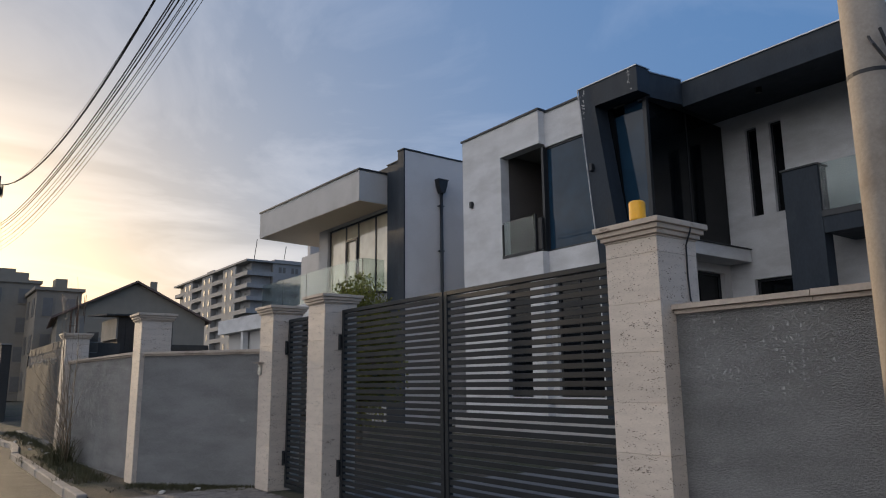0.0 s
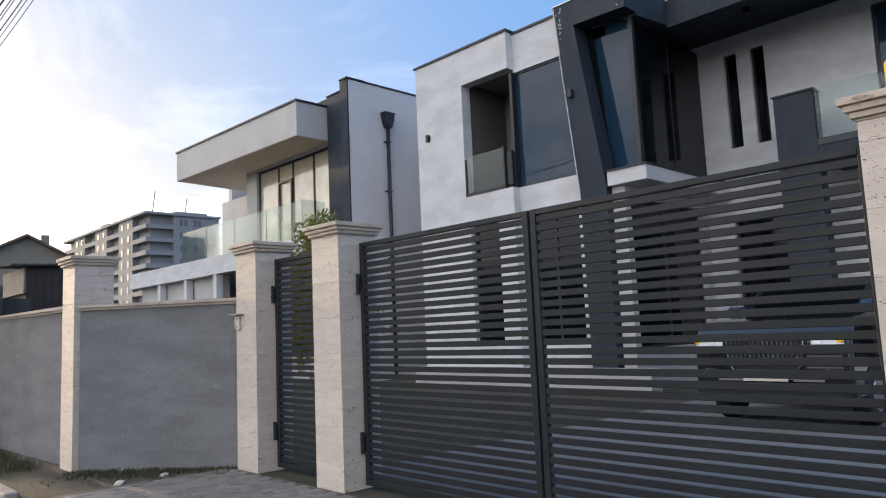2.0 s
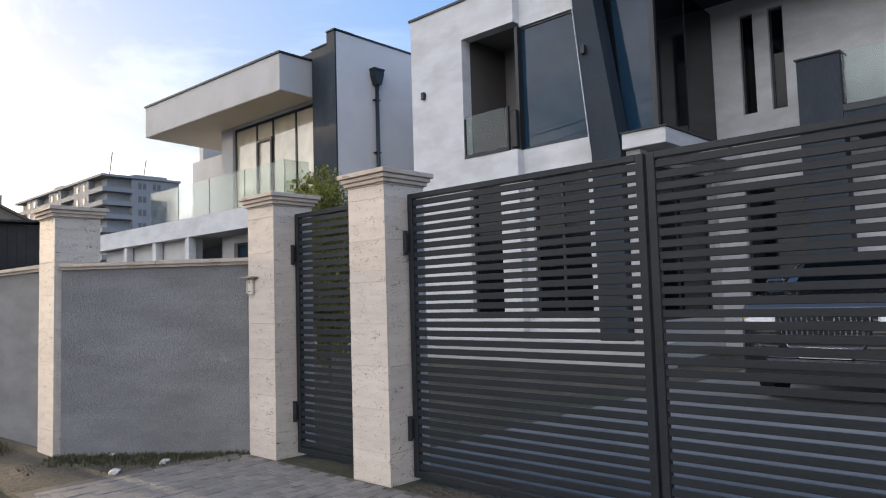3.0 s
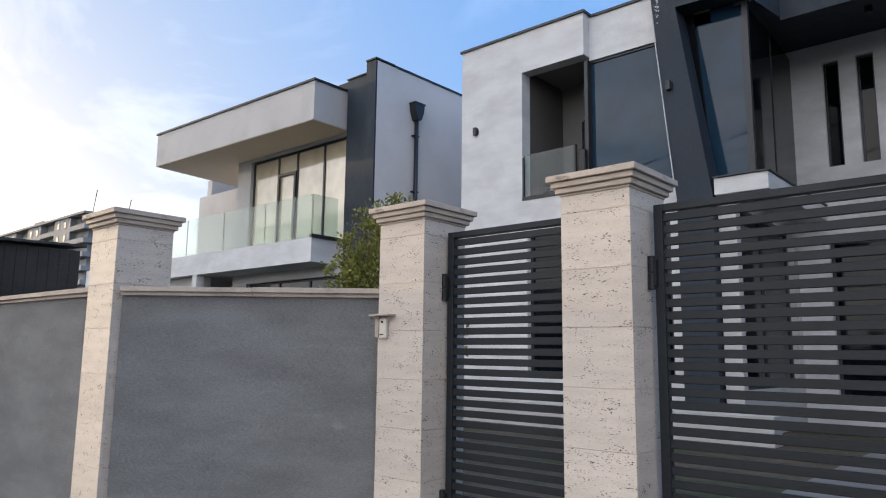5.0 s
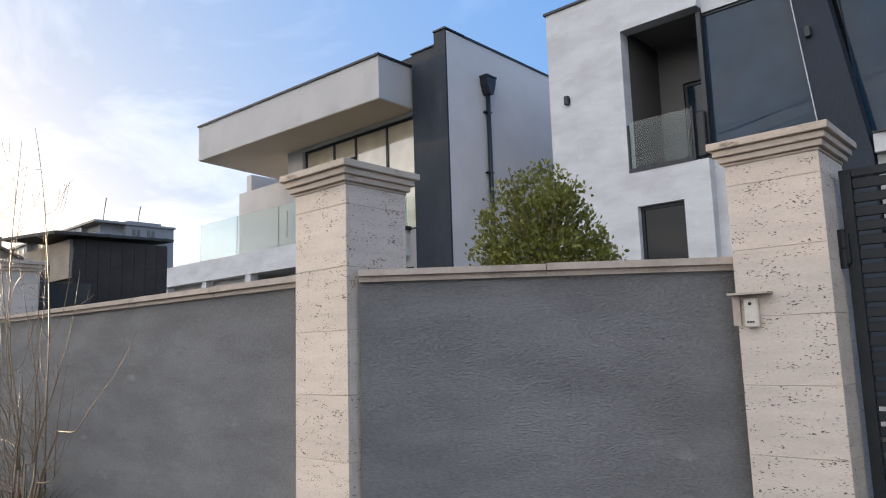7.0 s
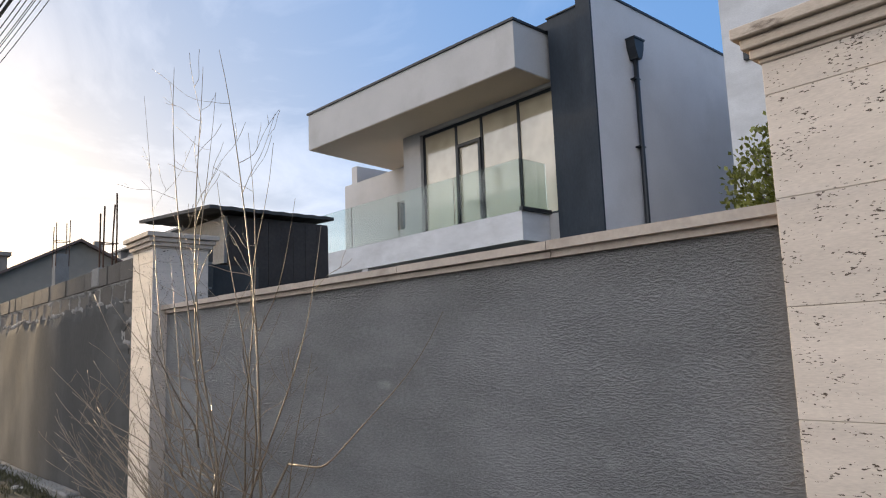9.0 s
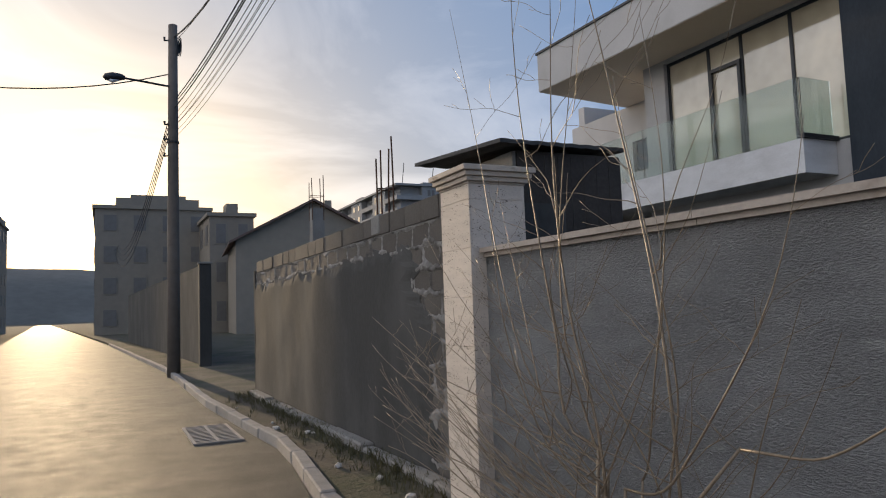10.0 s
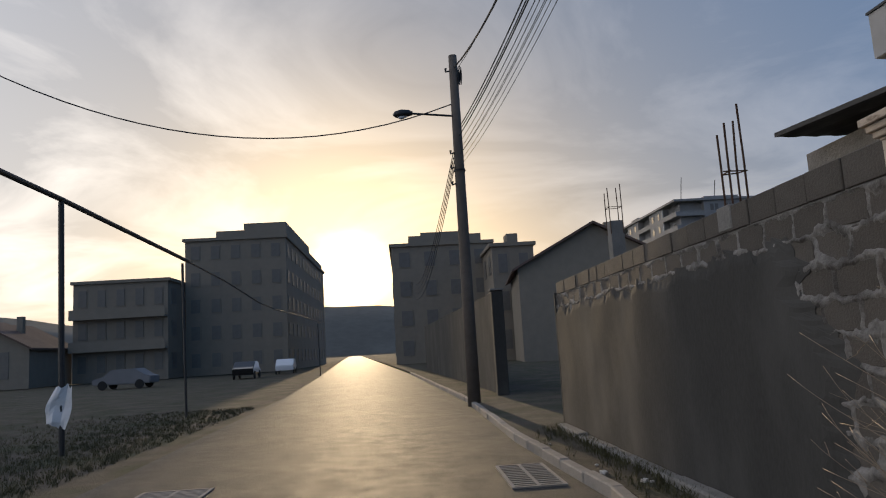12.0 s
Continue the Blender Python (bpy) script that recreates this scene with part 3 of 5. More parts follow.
guard_glass(villa, [((FX + 0.03, 13.18), (FX + 0.03, 11.98), 4.70)], height=0.95)
part("guard_rail", boxed((FX - 0.01, FX + 0.08, 11.94, 13.22, 4.66, 4.74), (FX - 0.01, FX + 0.06, 11.92, 11.96, 4.66, 5.66), (FX, FX + 0.05, 13.18, 13.22, 4.66, 5.60)), METAL, villa)
part("loggia_unit", boxed((FX + 0.04, FX + 0.40, 11.74, 11.90, 4.72, 5.55), bevel=0.02), BLACK, villa, "dark box on the loggia")
window(villa, "x", FX + 0.12, 12.20, 13.10, 1.07, 4.0, GLASS_BLACK, rails=[(12.20, 13.10, 3.2)])
window(villa, "x", FX + 0.30, 10.10, 11.50, 1.07, 3.98, GLASS_BLACK, posts=(10.8,), rails=[(10.10, 10.8, 3.2), (10.8, 11.50, 3.2)])


def wall_light(x, y, z, axis="x"):
    w = thing("wall_light", "small anthracite up and down wall light", "wall lamp", (x, y, z), "facade lights")
    part("body", boxed((-0.09, 0, -0.045, 0.045, -0.09, 0.09), bevel=0.008), METAL, w)
    part("bracket", boxed((-0.02, 0.004, -0.06, 0.06, -0.05, 0.05)), METAL, w)


wall_light(FX, 14.47, 6.42)
# slanted frame: leaning leg, deep top beam, return to the back
bm = bmesh.new()
prism(bm, [(10.25, 8.42), (9.86, 4.25), (9.84, 0.1), (9.25, 0.1), (9.22, 4.25), (9.76, 7.86), (9.76, 8.42)], FX - 0.02, FX + 0.42, "x")
part("slanted_leg", bm, DARK, villa, "anthracite leaning frame leg")
bm = bmesh.new()
prism(bm, [(9.757, 8.42), (8.50, 8.42), (8.50, 7.82), (9.757, 7.86)], FX - 0.02, FX + 0.42, "x")
ret_beam = [(FX + 0.421, 8.50), (13.569, 8.35), (13.569, 8.70), (FX + 0.421, 8.86)]
prism(bm, ret_beam, 7.76, 8.36)
part("frame_beam", bm, DARK, villa, "anthracite top beam of the frame")
part("frame_soffit", boxed((FX + 0.422, 15.9, 8.87, 10.2, 8.0, 8.38)), DARK, villa)
bm = boxed((FX - 0.04, FX + 0.44, 8.48, 10.28, 8.421, 8.445))
prism(bm, [(x, y - 0.02 if k < 2 else y) for k, (x, y) in enumerate(ret_beam)], 8.361, 8.385)
part("frame_coping", bm, FLASHING, villa, "bright folded metal coping")
bm = bmesh.new()
prism(bm, [(10.275, 8.40), (9.875, 4.30), (9.862, 4.30), (10.262, 8.40)], FX - 0.045, FX - 0.021, "x")
part("trim", bm, WHITE, villa, "thin pale metal edge")
wall_light(FX - 0.02, 9.92, 6.37)
# glazed bay behind the frame
bay = new("bay_window")
bay.parent = villa
tagged(bay, "tall glass corner bay, sky and shade toned into its panes")
bm = bmesh.new()
prism(bm, [(9.88, 4.66), (8.68, 4.66), (8.68, 7.85), (9.95, 7.85)], 12.66, 12.69, "x")
part("pane", bm, GLASS_DARK, bay)
# near-black slab stands in for the unlit inner side of the leg
bm = bmesh.new()
prism(bm, [(9.88, 4.66), (9.36, 4.66), (9.60, 7.85), (9.98, 7.85)], 12.585, 12.65, "x")
part("window_frame", bm, GLASS_BLACK, bay)
# side panes take the near-black copy, their shade held in its colour
for xa, xb in ((12.66, 14.19), (14.22, 15.86)):
    bm = bmesh.new()
    ya, yb = 8.66 + (xa - 12.66) * 0.05, 8.66 + (xb - 12.66) * 0.05
    prism(bm, [(xa, ya), (xb, yb), (xb, yb + 0.03), (xa, ya + 0.03)], 4.70, 7.82)
    part("pane", bm, GLASS_BLACK, bay)
for size in ((12.56, 12.655, 8.62, 8.72, 4.66, 7.83), (14.192, 14.218, 8.72, 8.78, 4.66, 7.83)):
    part("mullion", boxed(size), METAL, bay)
part("bay_sill", boxed((12.15, 15.85, 8.30, 9.20, 4.22, 4.52), bevel=0.01), WHITE, villa, "white rendered sill block")
part("sill_flashing", boxed((12.11, 15.85, 8.26, 9.20, 4.521, 4.545)), METAL, villa)
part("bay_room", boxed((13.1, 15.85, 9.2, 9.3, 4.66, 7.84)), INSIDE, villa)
part("wall", pierced(bmesh.new(), "y", 8.9, 9.2, 12.3, 15.89, 0.0, 4.21, [(12.5, 15.6, 0.9, 4.0)]), BEIGE, villa, "rendered ground floor wall under the bay")
window(villa, "y", 9.02, 12.5, 15.6, 0.9, 4.0, GLASS_BLACK, posts=(14.0,))
part("plinth", boxed((11.75, 12.14, 8.3, 14.9, 0.0, 0.55)), BEIGE, villa, "low beige plinth")
# recessed wing with its roof overhang and balcony
WX = 15.9
slits = [(7.91, 8.21, 5.34, 7.58), (7.28, 7.59, 5.34, 7.58)]
big = (1.6, 5.10, 4.8, 7.70)
low1, low2 = (6.6, 8.3, 0.6, 3.8), (0.8, 5.2, 0.4, 3.9)
part("wall", pierced(bmesh.new(), "x", WX, WX + 0.3, -4.0, 9.2, 0.0, 8.0, [*slits, big, low1, low2]), WHITE, villa, "white rendered recessed wall")
for a, b, c, d in slits:
    window(villa, "x", WX + 0.10, a, b, c, d, GLASS_BLACK, width=0.04)
window(villa, "x", WX + 0.08, *big, GLASS_DARK, posts=(3.4,))
window(villa, "x", WX + 0.12, *low1, GLASS_BLACK)
window(villa, "x", WX + 0.12, *low2, GLASS_BLACK, posts=(2.9,))
part("roof_overhang", boxed((13.57, 13.90, -4.0, 8.345, 7.70, 8.28), (13.901, 22.0, -4.0, 8.345, 8.01, 8.28), (13.571, 16.2, 8.346, 8.87, 8.01, 8.28)), DARK, villa, "anthracite roof overhang")
part("roof_coping", boxed((13.54, 22.0, -4.04, 8.345, 8.281, 8.305)), FLASHING, villa, "bright folded metal coping")
for size in ((WX + 0.3, 22.0, -4.0, -3.7, 0, 8.0), (21.7, 22.0, -3.7, 14.6, 0, 8.0)):
    part("wall", boxed(size), BEIGE, villa, "beige rendered outer wall")
for yy in (7.1, 3.9):
    sp = thing("soffit_spotlight", "small black round soffit spotlight", "spotlight", (14.7, yy, 8.009), "soffit spotlights")
    part("housing", tube(bmesh.new(), [(0, 0, 0), (0, 0, -0.12)], 0.07, 16), BLACK, sp)
part("balcony_pier", boxed((14.55, 14.92, 5.93, 6.69, 0.0, 5.86)), DARK, villa, "anthracite pier and parapet of the balcony")
part("pier_coping", boxed((14.51, 14.96, 5.90, 6.72, 5.861, 5.89)), METAL, villa)
part("balcony_slab", boxed((14.55, WX - 0.001, -4.0, 5.92, 4.38, 4.72)), DARK, villa)
part("balcony_channel", boxed((14.53, 14.65, -4.0, 5.92, 4.721, 4.85)), METAL, villa)
guard_glass(villa, [((14.59, a), (14.59, b), 4.82) for a, b in ((5.90, 4.0), (3.97, 2.0), (1.97, 0.1))], height=1.05)
# weathered, flaked spots on the dark fascia
flakes = bmesh.new()
frng = random.Random(29)
for cy, cz, n_, sp_ in ((10.12, 7.95, 26, 0.09), (8.72, 8.22, 14, 0.06)):
    for k in range(n_):
        y0, z0 = cy + frng.gauss(0, sp_ * 0.5), cz + frng.gauss(0, sp_ * 2)
        r = 0.008 + 0.022 * frng.random() ** 2
        prism(flakes, [(y0 + r * frng.uniform(0.4, 1.2) * math.cos(i * 0.9), z0 + r * frng.uniform(0.4, 1.5) * math.sin(i * 0.9)) for i in range(7)], FX - 0.0225 - 0.00002 * k, FX - 0.019, "x")
tagged(part("paint_flakes", flakes, SCUFF, villa), "small pale flaked spots on the dark frame", kind="stuff")

# ---- second house, with the wide canopy ----
house = thing("canopy_house", "modern beige house with a broad cantilevered roof canopy and glass balcony", "house")
GX = 12.05
glazing = (18.66, 23.24, 4.35, 7.20)
part("wall", pierced(bmesh.new(), "x", GX, GX + 0.3, 18.45, 23.95, 0.0, 8.3, [glazing, (18.9, 23.2, 0.8, 3.45)]), BEIGE, house, "beige rendered front wall")
part("parapet", boxed((11.88, 12.25, 18.605, 26.0, 8.39, 8.58)), DARK, house, "dark roof parapet")
part("dark_panel", boxed((11.85, 12.35, 17.72, 18.60, 0.0, 8.60)), DARK, house, "anthracite clad panel")
part("fin", boxed((11.69, 11.74, 17.36, 17.71, 0.0, 8.82)), DARK, house, "tall anthracite fin")
part("fin_coping", boxed((11.66, 12.35, 17.33, 17.71, 8.821, 8.86)), METAL, house)
part("wall", boxed((11.741, 22.0, 17.36, 17.67, 0.0, 8.80)), PALE, house, "grey beige side wall")
part("roof_coping", boxed((12.351, 22.0, 17.33, 17.70, 8.801, 8.85), (11.82, 12.35, 17.75, 18.62, 8.601, 8.63)), METAL, house)
canopy = bmesh.new()
prism(canopy, [(10.83, 18.70), (12.0, 18.72), (14.6, 18.72), (14.6, 26.9), (10.57, 26.40)], 7.30, 8.33)
part("canopy", canopy, BEIGE, house, "thick cantilevered roof canopy")
soff = bmesh.new()
prism(soff, [(10.85, 18.72), (12.0, 18.74), (14.58, 18.74), (14.58, 26.88), (10.59, 26.38)], 7.285, 7.299)
part("soffit", soff, SOFFIT, house, "cream canopy underside")
edge = bmesh.new()
prism(edge, [(10.79, 18.66), (12.0, 18.68), (14.64, 18.68), (14.64, 26.94), (10.53, 26.44)], 8.331, 8.385)
part("canopy_coping", edge, METAL, house)
part("roof", boxed((12.36, 22.0, 17.7, 27.0, 8.0, 8.30)), BEIGE, house)
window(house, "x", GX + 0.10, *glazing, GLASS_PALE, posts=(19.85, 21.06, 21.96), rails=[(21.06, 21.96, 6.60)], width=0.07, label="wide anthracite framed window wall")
part("door_frame", boxed((GX + 0.06, GX + 0.10, 21.08, 21.16, 4.36, 6.62), (GX + 0.06, GX + 0.10, 21.86, 21.94, 4.36, 6.62), (GX + 0.06, GX + 0.10, 21.16, 21.86, 6.54, 6.62)), METAL, house)
window(house, "x", GX + 0.12, 18.9, 23.2, 0.8, 3.45, GLASS_DARK, posts=(20.3, 21.7))
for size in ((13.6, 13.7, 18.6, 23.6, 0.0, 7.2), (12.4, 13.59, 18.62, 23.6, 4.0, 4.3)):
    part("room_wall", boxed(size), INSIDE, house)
part("wall", pierced(bmesh.new(), "x", 13.9, 14.2, 23.6, 29.5, 0.0, 7.28, [(24.6, 26.6, 5.3, 6.2)]), BEIGE, house, "set back rendered wall")
window(house, "x", 14.0, 24.6, 26.6, 5.3, 6.2, GLASS_DARK, posts=(25.6,))
for size in ((12.36, 13.9, 23.65, 23.95, 0, 7.28), (21.7, 22.0, 17.7, 29.5, 0, 8.0), (14.2, 21.7, 29.2, 29.5, 0, 8.0)):
    part("wall", boxed(size), BEIGE, house)
slab = bmesh.new()
prism(slab, [(11.15, 19.0), (12.04, 19.0), (12.04, 23.9), (13.88, 23.9), (13.88, 32.1), (10.98, 32.1)], 3.72, 4.34)
part("balcony_slab", slab, WHITE, house, "white rendered balcony slab")
part("balcony_channel", boxed((11.10, 12.04, 18.93, 19.02, 4.341, 4.42)), METAL, house, "dark metal channel along the balcony edge")
panes = []
for k in range(4):
    y0, y1 = 19.03 + k * 2.02, 19.03 + (k + 1) * 2.02 - 0.03
    panes.append(((11.17 - (y0 - 19) * 0.013, y0), (11.17 - (y1 - 19) * 0.013, y1), 4.345))
panes.append(((11.19, 19.02), (12.0, 19.02), 4.345))
guard_glass(house, panes, height=1.12)
part("wall", boxed((11.4, 11.7, 24.6, 31.8, 0.0, 3.72)), BEIGE, house, "ground floor wall")
for k in range(3):
    part("column", boxed((11.1, 11.35, 24.4 + 2.4 * k, 24.65 + 2.4 * k, 0.0, 3.72)), WHITE, house)
# rainwater head and pipe
drain = thing("downpipe", "anthracite rainwater head and downpipe on the side wall", "downpipe", (13.10, 17.36, 0.1))
bm = bmesh.new()
prism(bm, [(-0.18, 7.86), (0.18, 7.86), (0.16, 7.68), (0.07, 7.44), (-0.07, 7.44), (-0.16, 7.68)], -0.22, -0.002, "y")
part("hopper", bm, METAL, drain)
part("hopper_rim", boxed((-0.20, 0.20, -0.24, -0.001, 7.861, 7.90)), METAL, drain)
part("pipe", tube(bmesh.new(), [(0, -0.10, 7.45), (0, -0.10, 0.0)], 0.055, 14), METAL, drain, smooth=True)
for z in (1.5, 3.5, 5.5, 7.0):
    part("clip", boxed((-0.10, 0.10, -0.13, -0.0, z, z + 0.03)), METAL, drain)


# ---- car in the yard ----
def car_at(x, y, z):
    c = thing("car", "black sport utility car with a chrome grille parked in the yard", "car", (x, y, z))
    w = 0.93
    bm = bmesh.new()
    side = [(0.06, 0.36), (0.0, 0.62), (0.03, 1.10), (0.16, 1.24), (1.30, 1.36), (2.0, 1.80), (3.7, 1.84), (4.45, 1.36), (4.6, 1.1), (4.6, 0.36)]
    rows = []
    for s, inset in ((-w, 0.07), (-w + 0.07, 0.0), (w - 0.07, 0.0), (w, 0.07)):
        rows.append([bm.verts.new((px + (inset if px < 1 else -inset if px > 4 else 0), s * (1.0 if pz < 1.40 else 0.80), pz - (inset * 0.6 if pz > 1.0 else 0))) for px, pz in side])
    for a, b in zip(rows, rows[1:]):
        for k in range(len(side)):
            j = (k + 1) % len(side)
            bm.faces.new((a[k], b[k], b[j], a[j]))
    bm.faces.new(rows[0][::-1])
    bm.faces.new(rows[-1])
    bmesh.ops.recalc_face_normals(bm, faces=bm.faces[:])
    body = part("body", bm, CARPAINT, c)
    md = body.modifiers.new("bevel", "BEVEL")
    md.width, md.segments, md.limit_method = 0.05, 3, "ANGLE"
    bm = bmesh.new()
    prism(bm, [(1.36, 1.40), (2.0, 1.77), (1.98, 1.785), (1.33, 1.415)], -0.66, 0.66, "y")
    part("windscreen", bm, GLASS_BLACK, c)
    grille = bmesh.new()
    prism(grille, [(-0.43, 1.08), (0.43, 1.08), (0.41, 0.78), (0.36, 0.70), (-0.36, 0.70), (-0.41, 0.78)], -0.02, 0.05, "x")
    part("grille", grille, BLACK, c)
    for k in range(15):
        yy = -0.385 + k * 0.055
        part("grille_bar", boxed((-0.04, -0.021, yy - 0.009, yy + 0.009, 0.74, 1.06)), CHROME, c)
    rim = [(-0.45, 1.10), (0.45, 1.10), (0.43, 0.77), (0.37, 0.68), (-0.37, 0.68), (-0.43, 0.77), (-0.45, 1.10)]
    part("grille_surround", tube(bmesh.new(), [(-0.035, y_, z_) for y_, z_ in rim], 0.016, 6), CHROME, c)
    part("bumper_trim", boxed((-0.055, 0.0, -0.62, 0.62, 0.52, 0.545)), CHROME, c)
    for s in (-1, 1):
        part("headlight", boxed((-0.01, 0.22, min(s * 0.52, s * 0.87), max(s * 0.52, s * 0.87), 0.89, 1.07), bevel=0.03), LENS, c, "bright clear headlight")
        part("indicator", boxed((-0.014, 0.10, min(s * 0.80, s * 0.872), max(s * 0.80, s * 0.872), 0.995, 1.055), bevel=0.01), YELLOW, c, "amber turn indicator")
        part("fog_lamp", tube(bmesh.new(), [(-0.055, s * 0.70, 0.66), (-0.02, s * 0.70, 0.66)], 0.05, 14), CHROME, c)
        part("mirror", boxed((1.55, 1.70, min(s * 0.90, s * 1.12), max(s * 0.90, s * 1.12), 1.30, 1.48), bevel=0.03), CARPAINT, c)
        for wx in (0.85, 3.65):
            tyre = part("wheel", tube(bmesh.new(), [(wx, s * 0.72, 0.35), (wx, s * 0.74, 0.35), (wx, s * 0.92, 0.35), (wx, s * 0.94, 0.35)], [0.31, 0.35, 0.35, 0.31], 24), RUBBER, c)
            part("rim", tube(bmesh.new(), [(wx, s * 0.90, 0.35), (wx, s * 0.948, 0.35)], [0.22, 0.20], 18), CHROME, tyre)
    part("bumper", boxed((-0.05, 0.15, -0.88, 0.88, 0.34, 0.50), bevel=0.03), BLACK, c)
    part("number_plate", boxed((-0.065, -0.05, -0.26, 0.26, 0.56, 0.66)), IVORY, c)


yard_floor = tagged(part("yard_paving", boxed((3.95, 16.55, -3.5, 7.1, 0.0, 0.118)), YARDSTONE), "pale concrete yard paving behind the gate", "paving", kind="structure")
car_at(8.5, 4.86, 0.119)


# ---- round evergreen in the garden ----
def evergreen(x, y, z, top, radius):
    t = thing("evergreen_shrub", "dense evergreen shrub with small glossy yellow green leaves", "shrub", (x, y, z))
    rng = random.Random(5)
    bm = bmesh.new()
    h = top - z
    tube(bm, [(0, 0, 0), (0.03, 0.02, 0.6), (0.0, 0.03, h * 0.6), (0.02, 0, h * 0.9)], [0.07, 0.06, 0.04, 0.012], 8)
    tips = []
    for k in range(46):
        a, s = rng.uniform(0, 6.283), rng.uniform(0.25, 0.86)
        zz = h * s
        r = radius * 0.85 * math.sin(math.pi * min(1, max(0.15, (zz - 0.4) / (h - 0.3)))) ** 0.6
        end = (r * math.cos(a), r * math.sin(a), zz + rng.uniform(0.15, 0.4))
        tube(bm, [(0, 0, zz * 0.8), (end[0] * 0.5, end[1] * 0.5, zz * 0.9 + 0.1), end], [0.022, 0.014, 0.005], 5)
        tips.append(end)
    part("trunk", bm, BARK, t)
    verts, faces = [], []
    clumps = []
    for k in range(720):
        u, v = rng.uniform(-1, 1), rng.uniform(0, 6.283)
        s = math.sqrt(1 - u * u)
        rr = rng.uniform(0.5, 1.03)
        zz = 0.55 + (h - 0.65) * (0.5 + 0.5 * u * rr)
        wide = radius * (1.10 - 0.16 * u) * (1 + 0.10 * math.sin(3 * v + 2 * u))
        clumps.append(Vector((wide * s * rr * math.cos(v), wide * s * rr * math.sin(v), zz)))
    for c in clumps:
        out = Vector((c.x, c.y, (c.z - h * 0.45) * 0.8)).normalized()
        for k in range(26):
            p = c + Vector((rng.gauss(0, 0.065), rng.gauss(0, 0.065), rng.gauss(0, 0.065)))
            d = (out + Vector((rng.gauss(0, 0.6), rng.gauss(0, 0.8), rng.gauss(0.15, 0.6)))).normalized()
            w = d.cross(Vector((rng.gauss(0, 1), rng.gauss(0, 1), rng.gauss(0, 1)))).normalized()
            ln, wd = rng.uniform(0.045, 0.075), rng.uniform(0.016, 0.026)
            up_ = d.cross(w) * 0.008
            i = len(verts)
            verts += [p, p + d * ln * 0.5 + w * wd + up_, p + d * ln, p + d * ln * 0.5 - w * wd + up_]
            faces += [(i, i + 1, i + 2), (i, i + 2, i + 3)]
    me = bpy.data.meshes.new("crown")
    me.from_pydata([tuple(v) for v in verts], [], faces)
    me.materials.append(LEAF)
    cr = new("crown", me)
    cr.parent = t


evergreen(6.95, 11.75, 0.095, 3.66, 0.80)


